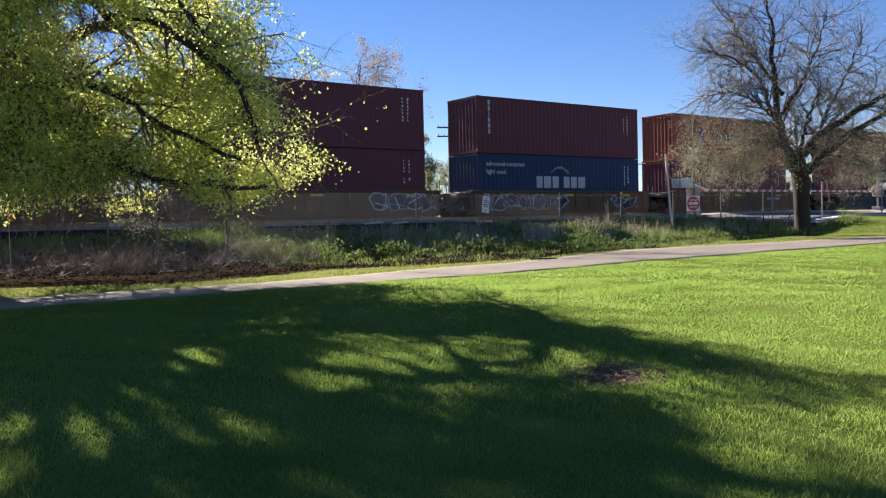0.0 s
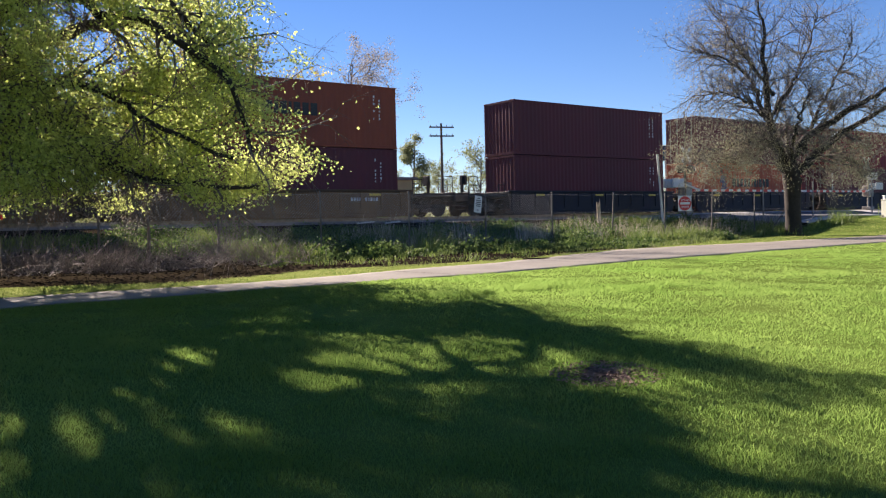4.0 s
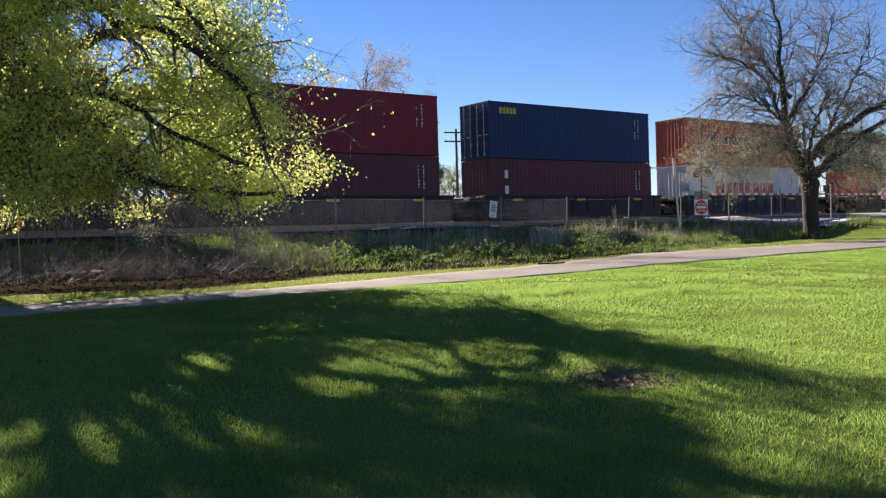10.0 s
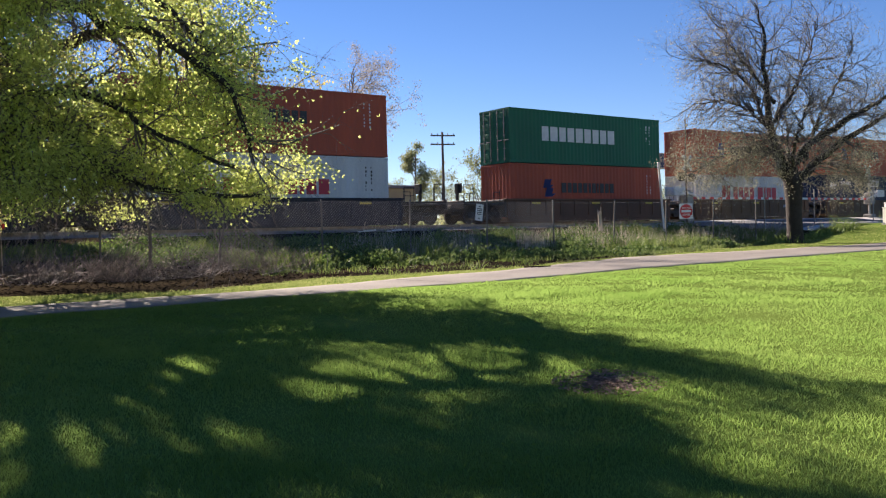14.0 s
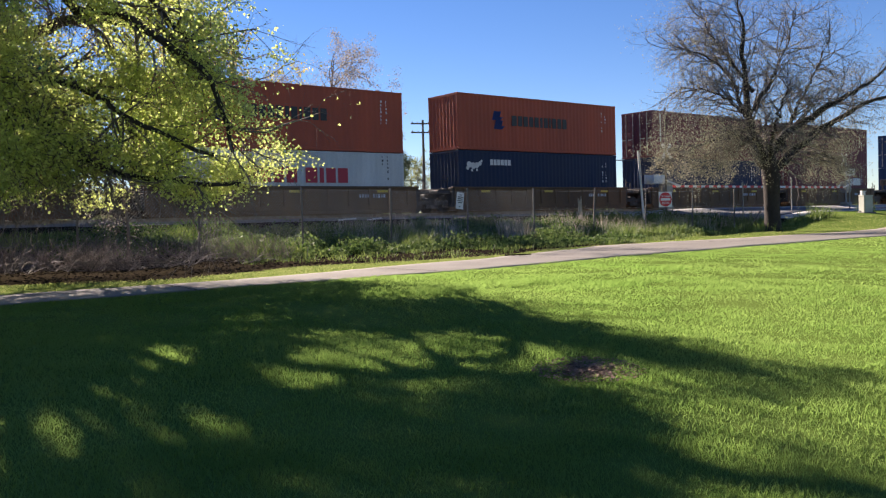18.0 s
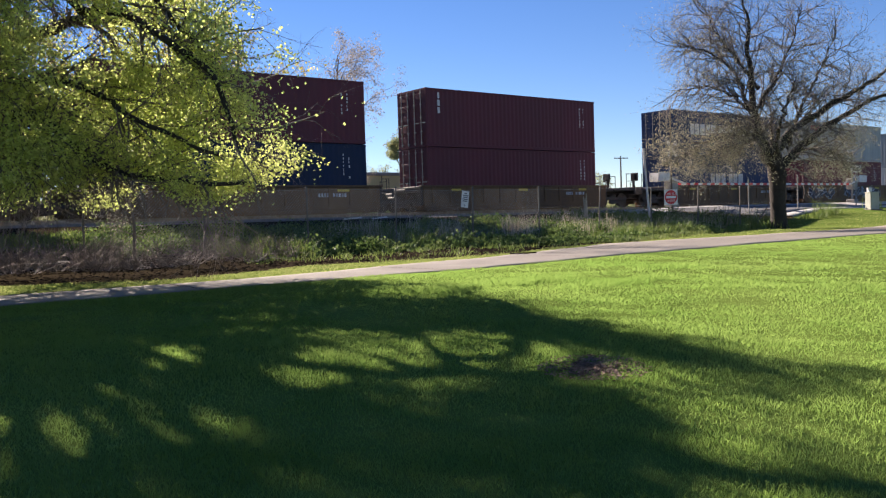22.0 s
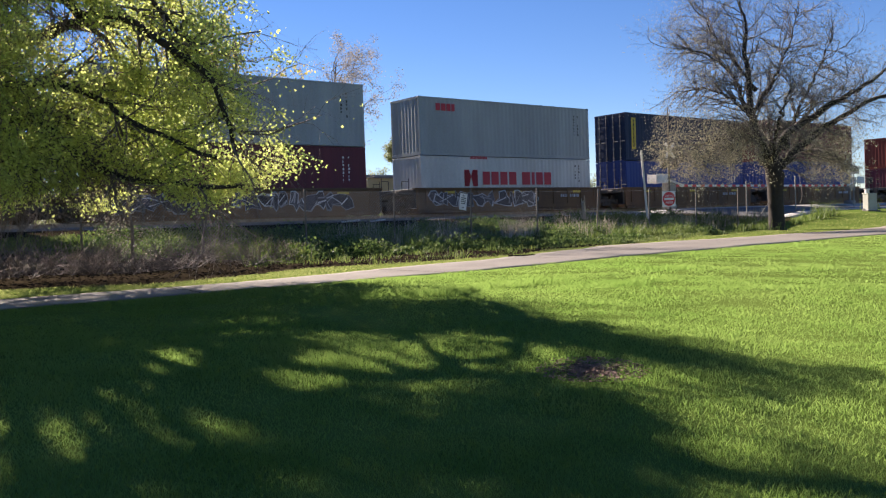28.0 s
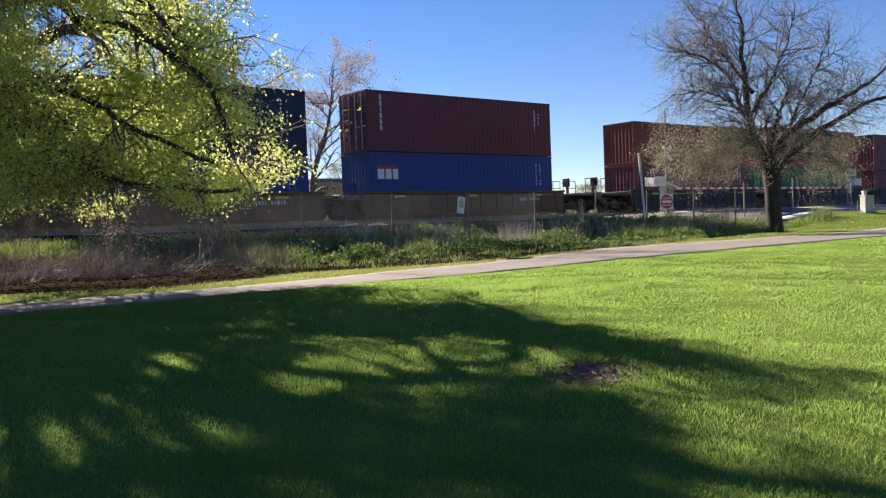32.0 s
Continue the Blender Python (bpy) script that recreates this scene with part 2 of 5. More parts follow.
# ---- mesh helpers ----
def fast_mesh(name, verts, faces, mat, smooth_it=False):
    """A mesh from whole arrays: verts n x 3, faces m x k."""
    verts, faces = np.asarray(verts, np.float32), np.asarray(faces, np.int32)
    me = bpy.data.meshes.new(name)
    k = faces.shape[1]
    me.vertices.add(len(verts))
    me.vertices.foreach_set("co", verts.ravel())
    me.loops.add(faces.size)
    me.loops.foreach_set("vertex_index", faces.ravel())
    me.polygons.add(len(faces))
    me.polygons.foreach_set("loop_start", np.arange(0, faces.size, k, dtype=np.int32))
    if smooth_it:
        me.polygons.foreach_set("use_smooth", np.ones(len(faces), bool))
    me.update(calc_edges=True)
    me.materials.append(mat)
    return me


def mesh_of(name, bm, mat):
    me = bpy.data.meshes.new(name)
    bmesh.ops.recalc_face_normals(bm, faces=bm.faces)
    bm.to_mesh(me)
    bm.free()
    me.materials.append(mat)
    return me


def part(name, bm, mat, parent, label="", at=None):
    """One mesh object under a thing or a part. bm: a bmesh or a finished mesh."""
    me = bm if isinstance(bm, bpy.types.Mesh) else mesh_of(name, bm, mat)
    ob = new(name, me)
    ob.parent = parent
    if at is not None:
        ob.matrix_basis = at
    if label:
        ob["label"] = label
    return ob


def box(bm, x0, x1, y0, y1, z0, z1, bevel=0.0):
    m = Matrix.Translation(((x0 + x1) / 2, (y0 + y1) / 2, (z0 + z1) / 2)) @ Matrix.Diagonal((x1 - x0, y1 - y0, z1 - z0, 1))
    r = bmesh.ops.create_cube(bm, size=1, matrix=m)
    if bevel:
        es = list({e for v in r["verts"] for e in v.link_edges})
        bmesh.ops.bevel(bm, geom=es, offset=bevel, segments=1, affect="EDGES")
    return bm


def boxed(*args, bevel=0.0):
    return box(bmesh.new(), *args, bevel=bevel)


def rod(bm, a, b, r0, r1=None, n=8):
    a, b = Vector(a), Vector(b)
    d = b - a
    m = Matrix.Translation((a + b) / 2) @ d.to_track_quat("Z", "Y").to_matrix().to_4x4()
    bmesh.ops.create_cone(bm, cap_ends=True, segments=n, radius1=r0, radius2=r0 if r1 is None else r1, depth=d.length, matrix=m)
    return bm


def thing(name, m, label, category, group="", kind=""):
    ob = new(name)
    ob.empty_display_size = 0.2
    ob.matrix_world = m
    return tagged(ob, label, category, group, kind)


def tubes(lines, sides=5):
    """Verts and faces of tapered tubes along polylines [(points, radii)]."""
    V, F, o = [], [], 0
    ang = np.arange(sides) * 2 * np.pi / sides
    for pts, rad in lines:
        pts, rad = np.asarray(pts, float), np.asarray(rad, float)
        d = np.gradient(pts, axis=0)
        d /= np.linalg.norm(d, axis=1, keepdims=True) + 1e-9
        ref = np.where(np.abs(d[:, 2:3]) > 0.9, np.array([[1.0, 0, 0]]), np.array([[0, 0, 1.0]]))
        u = np.cross(d, ref)
        u /= np.linalg.norm(u, axis=1, keepdims=True) + 1e-9
        v = np.cross(d, u)
        ring = pts[:, None] + rad[:, None, None] * (np.cos(ang)[None, :, None] * u[:, None] + np.sin(ang)[None, :, None] * v[:, None])
        V.append(ring.reshape(-1, 3))
        m = len(pts)
        i = np.arange(m - 1)[:, None] * sides + np.arange(sides)[None]
        j = np.arange(m - 1)[:, None] * sides + (np.arange(sides)[None] + 1) % sides
        F.append((np.stack([i, j, j + sides, i + sides], -1).reshape(-1, 4)) + o)
        o += m * sides
    return np.concatenate(V), np.concatenate(F)


def blades(rng, pos, height, width, lean, bend=0.35, sun_turn=None):
    """Bent grass blades: two quads' worth of taper as three triangles each; pos n x 3. Lawn blades are turned broadside
    to the sun, for an evener, brighter lawn.
    """
    n = len(pos)
    a = rng.uniform(0, 2 * np.pi, n) if sun_turn is None else rng.normal(sun_turn, 0.6, n)
    side = np.stack([np.cos(a), np.sin(a), np.zeros(n)], -1) * width[:, None] / 2
    b = rng.uniform(0, 2 * np.pi, n)
    tip = np.stack([np.cos(b), np.sin(b), np.zeros(n)], -1) * (lean * height)[:, None]
    up = np.array([0, 0, 1.0]) * height[:, None]
    mid = pos + up * 0.55 + tip * bend
    V = np.stack([pos - side, pos + side, mid - side * 0.7, mid + side * 0.7, pos + up * 0.97 + tip], 1).reshape(-1, 3)
    k = np.arange(n)[:, None] * 5
    F = np.concatenate([k + [0, 1, 3], k + [0, 3, 2], k + [2, 3, 4]])
    return V, F


def leaf_cards(rng, pos, size, droop=0.3):
    """Folded leaves: two triangles each, turned at random, hanging a little."""
    n = len(pos)
    d = rng.normal(size=(n, 3))
    d[:, 2] -= droop
    d /= np.linalg.norm(d, axis=1, keepdims=True)
    q = np.cross(d, rng.normal(size=(n, 3)))
    q /= np.linalg.norm(q, axis=1, keepdims=True) + 1e-9
    s = (size * rng.uniform(0.6, 1.35, n))[:, None]
    fold = np.cross(d, q) * s * 0.18
    V = np.stack([pos, pos + d * s * 0.5 + q * s * 0.36 + fold, pos + d * s, pos + d * s * 0.5 - q * s * 0.36 + fold], 1).reshape(-1, 3)
    k = np.arange(n)[:, None] * 4
    return V, np.concatenate([k + [0, 1, 2], k + [0, 2, 3]])


def curve_through(points, n):
    """A smooth polyline through a few control points."""
    p = np.asarray(points, float)
    t = np.linspace(0, len(p) - 1, n)
    i = np.clip(t.astype(int), 0, len(p) - 2)
    f = (t - i)[:, None]
    g = np.gradient(p, axis=0)
    return p[i] * (2 * f**3 - 3 * f**2 + 1) + p[i + 1] * (-2 * f**3 + 3 * f**2) + g[i] * (f**3 - 2 * f**2 + f) + g[i + 1] * (f**3 - f**2)

# ---- ground, path, railway bed, road ----
S_STEPS = np.unique(np.concatenate([np.linspace(-3000, -60, 14), np.linspace(-60, -12, 17), np.linspace(-12, 60, 97), np.linspace(60, 140, 21), np.linspace(140, 3000, 14)]))
W_STEPS = np.unique(np.concatenate([np.linspace(-3000, -40, 12), np.linspace(-40, -4, 10), np.linspace(-4, 34, 115), np.linspace(34, 90, 15), np.linspace(90, 3500, 14)]))


def build_ground():
    S, W = np.meshgrid(S_STEPS, W_STEPS, indexing="ij")
    Z = ground_z(S, W)
    X, Y = S * CU - W * SU, S * SU + W * CU
    n, m = S.shape
    i = (np.arange(n - 1)[:, None] * m + np.arange(m - 1)[None]).reshape(-1)
    F = np.stack([i, i + m, i + m + 1, i + 1], -1)
    me = fast_mesh("ground", np.stack([X, Y, Z], -1).reshape(-1, 3), F, M_LAWN, True)
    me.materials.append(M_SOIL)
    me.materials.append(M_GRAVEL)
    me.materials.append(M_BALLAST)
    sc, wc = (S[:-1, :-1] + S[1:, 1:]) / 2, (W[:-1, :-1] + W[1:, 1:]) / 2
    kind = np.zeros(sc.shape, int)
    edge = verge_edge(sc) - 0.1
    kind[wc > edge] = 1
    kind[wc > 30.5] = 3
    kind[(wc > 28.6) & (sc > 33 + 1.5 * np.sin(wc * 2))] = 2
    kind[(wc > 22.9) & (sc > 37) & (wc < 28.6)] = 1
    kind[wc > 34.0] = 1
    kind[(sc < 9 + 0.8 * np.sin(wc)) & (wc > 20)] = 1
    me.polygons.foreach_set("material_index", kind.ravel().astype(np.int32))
    return tagged(new("ground", me), "sunny green lawn rising to a weedy railway bank", "ground", kind="structure")


ground = build_ground()


def strip(name, s0, s1, w0, w1, lift, mat, ns, nw=5, ragged=0.0, thick=0.08):
    """A slab that follows the ground, with its edges a little uneven."""
    rng = np.random.default_rng(3)
    ss = np.linspace(s0, s1, ns)
    if w0 is None:
        w0, w1 = path_edges(ss)
    e0 = np.convolve(rng.normal(0, ragged, ns + 4), np.ones(5) / 2.2, "valid") if ragged else np.zeros(ns)
    e1 = np.convolve(rng.normal(0, ragged, ns + 4), np.ones(5) / 2.2, "valid") if ragged else np.zeros(ns)
    V = []
    for row in range(nw + 2):
        k = min(max(row - 1, 0), nw - 1) / (nw - 1)
        w = (w0 + e0) * (1 - k) + (w1 + e1) * k
        z = ground_z(ss, w) + (lift if 1 <= row <= nw else lift - thick)
        V.append(np.stack([ss * CU - w * SU, ss * SU + w * CU, z], -1))
    V = np.concatenate(V)
    i = (np.arange(nw + 1)[:, None] * ns + np.arange(ns - 1)[None]).reshape(-1)
    return fast_mesh(name, V, np.stack([i, i + 1, i + ns + 1, i + ns], -1), mat)


def build_path():
    path = tagged(new("path", strip("path", -70, 95, None, None, 0.008, M_PATH, 600, 9, 0.06)), "pale worn concrete footpath with cracked joints", "footpath", kind="structure")
    rng = np.random.default_rng(8)
    # dark cracks across the slabs
    for s in (-9.0, -4.5, 0.2, 4.6, 9.1, 13.4, 18.0, 22.6, 27.1, 31.7):
        ws = np.linspace(path_edges(s)[0] + 0.08, path_edges(s)[1] - 0.08, 12)
        ss = s + np.cumsum(rng.normal(0, 0.02, 12))
        half = rng.uniform(0.006, 0.018, 12)
        z = ground_z(ss, ws) + 0.012
        a = np.stack([(ss - half) * CU - ws * SU, (ss - half) * SU + ws * CU, z], -1)
        b = np.stack([(ss + half) * CU - ws * SU, (ss + half) * SU + ws * CU, z], -1)
        i = np.arange(11)
        part("crack", fast_mesh("crack", np.concatenate([a, b]), np.stack([i, i + 1, i + 13, i + 12], -1), M_SOIL), None, path)
    bm = bmesh.new()
    for k in range(3):
        c = on_ground(13.4 + k * 0.13, 14.75 - 0.1 * k, 0.03)
        rod(bm, c, c + Vector((0.30, -0.02, 0.01)), 0.022, 0.012, 5)
    part("raised_joint", bm, M_SOIL, path, "dark broken lip at the path's edge")
    return path


build_path()

bed = tagged(new("ballast_bed", strip("ballast_bed", -160, 420, 32.3, 37.6, 0.10, M_BALLAST, 300, 9, 0.05, 0.25)), "grey crushed stone ballast under the rails", "railway", kind="structure")
road = tagged(new("road", strip("road", 38.5, 58, 23.1, 120, 0.012, M_ASPHALT, 12, 90, 0.0, 0.04)), "grey asphalt road to the level crossing", "road", kind="structure")

kerb = tagged(new("kerb", strip("kerb", 38.5, 66, 22.1, 22.9, 0.05, M_GRAVEL, 60, 4, 0.01, 0.15)), "pale concrete kerb between lawn and road", "kerb", kind="structure")


def build_track():
    track = thing("railway_track", place(0, 34.9, RAIL_Z), "rusty steel rails on dark wooden ties", "railway track", kind="structure")
    bm = bmesh.new()
    box(bm, -160, 420, -0.035, 0.035, -0.05, 0, 0.008)
    box(bm, -160, 420, -0.01, 0.01, -0.15, -0.05)
    box(bm, -160, 420, -0.07, 0.07, -0.17, -0.15)
    rail = mesh_of("rail", bm, M_RAIL)
    for y in (-0.75, 0.75):
        part("rail", rail, None, track, at=pose(0, y, 0))
    tie = mesh_of("tie", boxed(-0.11, 0.11, -1.3, 1.3, -0.3, -0.165, bevel=0.012), M_TIE)
    for k in range(190):
        part("tie", tie, None, track, at=pose(-25 + k * 0.6, 0, 0, 0, 0, 0.6 * math.sin(k * 2.3)))
    return track


build_track()


# ---- the train ----
C_LEN, C_H, C_HALF = 12.19, 2.896, 1.22
CACHE = {}


def corrugated(length, z0, z1, y, depth=0.026, pitch=0.278):
    """A trapezoid-folded steel wall along x in the plane y (outer face towards -y)."""
    n = int(length / pitch)
    p = length / n
    xs, ys = [], []
    for k in range(n):
        for f, d in ((0.0, 0), (0.27, 0), (0.5, 1), (0.77, 1)):
            xs.append(-length / 2 + (k + f) * p)
            ys.append(y + d * depth)
    xs.append(length / 2)
    ys.append(y)
    xs, ys = np.array(xs), np.array(ys)
    m = len(xs)
    V = np.concatenate([np.stack([xs, ys, np.full(m, z0)], -1), np.stack([xs, ys, np.full(m, z1)], -1)])
    i = np.arange(m - 1)
    return V, np.stack([i, i + 1, i + m + 1, i + m], -1)


def shape(key, mat, make):
    k = (key, mat.name)
    if k not in CACHE:
        CACHE[k] = make()
    return CACHE[k]


def glyph(width, height):
    """A plain letter-sized block."""
    return boxed(0, width, -0.006, 0.004, 0, height)


def lettering(ob, at, widths, height, mat, vertical=False):
    """A row or a column of plain letter-sized shapes, each a part; a width of 0 is a space."""
    x = 0.0
    for k, w in enumerate(widths):
        wide = height * 0.70 * w
        if w:
            me = shape(("glyph", round(wide, 3), height), mat, lambda: mesh_of("letter_shape", glyph(wide, height), mat))
            part("letter_shape", me, None, ob, at=at @ (pose(-wide / 2, 0, -x - height) if vertical else pose(x, 0, -height / 2)))
        x += height * 1.22 if vertical else (wide + height * 0.18 if w else height * 0.45)


def container(name, paint, label, marks, doors, H=C_H):
    """A forty-foot box: frame, corrugated walls, roof, end with doors or plain, castings, marks. Origin at the middle of its floor."""
    mat = PAINT[paint]
    ob = thing(name, Matrix(), label, "shipping container", "double-stacked shipping containers")
    L, B = C_LEN / 2, C_HALF

    def frame_mesh():
        bm = bmesh.new()
        for y in (-B, B - 0.12):
            box(bm, -L, L, y, y + 0.12, 0, 0.16, 0.012)
            box(bm, -L, L, y + (0.0 if y < 0 else 0.04), y + (0.08 if y < 0 else 0.12), H - 0.075, H, 0.012)
            for x in (-L, L - 0.16):
                box(bm, x, x + 0.16, y, y + 0.12, 0.16, H - 0.075, 0.02)
        for x in (-L, L - 0.12):
            box(bm, x, x + 0.12, -B + 0.12, B - 0.12, 0, 0.16)
            box(bm, x, x + 0.12, -B + 0.08, B - 0.08, H - 0.11, H)
        return mesh_of("frame", bm, mat)

    part("frame", shape(("frame", H), mat, frame_mesh), None, ob)
    part("side_panel", shape(("side", H), mat, lambda: fast_mesh("side_panel", *corrugated(C_LEN - 0.3, 0.15, H - 0.07, -B + 0.006), mat)), None, ob)
    part("side_panel", shape(("side", H), mat, None), None, ob, at=pose(0, 0, 0, 0, 0, 180))
    part("roof", shape(("roof", H), mat, lambda: mesh_of("roof", boxed(-L + 0.1, L - 0.1, -B + 0.07, B - 0.07, H - 0.05, H - 0.02), mat)), None, ob)
    part("floor", shape("floor", mat, lambda: mesh_of("floor", boxed(-L + 0.1, L - 0.1, -B + 0.1, B - 0.1, 0.05, 0.14), mat)), None, ob)
    end = lambda: fast_mesh("end_wall", *corrugated(2 * B - 0.22, 0.15, H - 0.1, -L + 0.02, 0.016, 0.25), mat)
    part("end_wall", shape(("end", H), mat, end), None, ob, at=pose(0, 0, 0, 0, 0, 90))
    if not doors:
        part("end_wall", shape(("end", H), mat, None), None, ob, at=pose(0, 0, 0, 0, 0, -90))
    else:
        def leaf():
            bm = boxed(-0.03, 0.03, 0.0, B - 0.11, 0.15, H - 0.1, bevel=0.01)
            for k in range(5):
                box(bm, -0.048, -0.03, 0.08, B - 0.2, 0.28 + k * 0.52, 0.6 + k * 0.52, 0.012)
            return mesh_of("door", bm, mat)

        def bar():
            bm = rod(bmesh.new(), (-0.075, 0, 0.1), (-0.075, 0, H - 0.06), 0.02, n=6)
            for z in (0.2, 0.75, 1.45, 2.1, 2.68):
                box(bm, -0.095, -0.03, -0.05, 0.05, z - 0.03, z + 0.03)
            box(bm, -0.1, -0.075, -0.02, 0.36, 1.16, 1.21)
            return mesh_of("locking_bar", bm, M_GALV)

        for sgn in (-1, 1):
            d = part("door", shape(("door", H), mat, leaf), None, ob, at=pose(-L + 0.045, 0.004 * sgn, 0) @ Matrix.Diagonal((1, sgn, 1, 1)))
            for y in (0.28, 0.82):
                part("locking_bar", shape(("bar", H), M_GALV, bar), None, d, "steel locking bar with its handle", at=pose(0, y, 0))
    cast = lambda: mesh_of("corner_casting", boxed(-0.095, 0.095, -0.086, 0.086, -0.062, 0.062, bevel=0.015), mat)
    for x in (-1, 1):
        for y in (-1, 1):
            for z in (0.055, H - 0.055):
                part("corner_casting", shape("cast", mat, cast), None, ob, at=pose(x * (L - 0.088), y * (B - 0.079), z))
    # marks on the near side: kind, place from the left end, height of the middle, letter height, paint, letter widths
    for kind, x, z, h, paint_m, widths in marks:
        at = pose(-L + x, -B - 0.001, z)
        if kind == "word":
            lettering(ob, at, widths, h, paint_m)
        elif kind == "column":
            lettering(ob, at, widths, h, paint_m, True)
        elif kind == "text":
            cx = 0.0
            for word in widths.split():
                me = text_mesh(word, h, paint_m)
                part("lettering", me, None, ob, at=at @ pose(cx, -0.004, 0, 90))
                cx += max(v.co.x for v in me.vertices) + 0.28 * h
        elif kind == "sweep":
            bm = bmesh.new()
            p = [bm.verts.new((a * h, -0.004, h * 0.55 * math.sin(a * 1.5) - 0.1)) for a in (0.0, 0.35, 0.75, 1.25, 1.9)]
            q = [bm.verts.new((a * h, -0.004, h * 0.55 * math.sin(a * 1.5) - 0.1 - t)) for a, t in ((0.02, 0.02), (0.4, 0.06), (0.8, 0.1), (1.28, 0.13), (1.9, 0.17))]
            for k in range(4):
                bm.faces.new((p[k], p[k + 1], q[k + 1], q[k]))
            bmesh.ops.solidify(bm, geom=bm.faces, thickness=0.006)
            part("emblem", bm, paint_m, ob, at=at)
        elif kind == "emblem":
            bm = bmesh.new()
            for k in range(2):
                v = [bm.verts.new((h * a + k * 0.12 * h, -0.006 - k * 0.002, h * b - k * 0.5 * h)) for a, b in ((0.15, 0), (0.75, 0), (1.0, 0.18), (0.72, 0.18), (0.85, 0.5), (0.3, 0.5))]
                bm.faces.new(v)
            bmesh.ops.solidify(bm, geom=bm.faces, thickness=0.004)
            part("emblem", bm, paint_m, ob, at=at)
        elif kind == "shield":
            bm = bmesh.new()
            for pts in (((0, .5), (.36, .5), (.5, .1), (.35, -.5), (0, -.5)), ((1, .5), (.64, .5), (.5, .1), (.65, -.5), (1, -.5))):
                bm.faces.new([bm.verts.new((a * h * 1.05, -0.006, b * h)) for a, b in pts])
            bmesh.ops.solidify(bm, geom=bm.faces, thickness=0.004)
            part("emblem", bm, paint_m, ob, at=at)
        elif kind == "beast":
            bm = bmesh.new()
            for a, b, r in ((0.25, 0.1, 0.28), (0.7, 0.0, 0.3), (1.1, 0.05, 0.26), (1.45, 0.2, 0.2), (1.65, 0.42, 0.12), (0.05, -0.2, 0.18), (1.1, -0.35, 0.12), (0.55, -0.38, 0.12)):
                bmesh.ops.create_circle(bm, cap_ends=True, segments=9, radius=r * h, matrix=Matrix.Translation((a * h, -0.006, b * h)) @ Matrix.Rotation(radians(90), 4, "X"))
            part("emblem", bm, paint_m, ob, at=at)
        elif kind == "panel":
            part("sign_panel", boxed(0, h, -0.006, 0.004, -widths / 2, widths / 2), paint_m, ob, at=at)
    # small code marks near the right end
    bm = bmesh.new()
    r = random.Random(name + label + str(len(bpy.data.objects)))
    for col in (10.95, 11.25):
        z = 2.45
        for k in range(7):
            hgt = r.uniform(0.07, 0.13)
            if r.random() < 0.8:
                box(bm, col - 0.035, col + r.uniform(-0.01, 0.05), -0.005, 0.004, z - hgt, z)
            z -= 0.17
    tagged(part("code_mark", bm, M_WHITE if paint not in ("white", "grey") else M_BLACK, ob, at=pose(-L, -B - 0.001, 0)), kind="stuff")
    return ob


def text_mesh(body, size, mat):
    cu = bpy.data.curves.new("writing", "FONT")
    cu.body, cu.size, cu.extrude, cu.resolution_u = body, size, 0.002, 2
    ob = bpy.data.objects.new("writing", cu)
    scene.collection.objects.link(ob)
    me = bpy.data.meshes.new_from_object(ob.evaluated_get(bpy.context.evaluated_depsgraph_get()))
    bpy.data.objects.remove(ob)
    me.materials.clear()
    me.materials.append(mat)
    return me


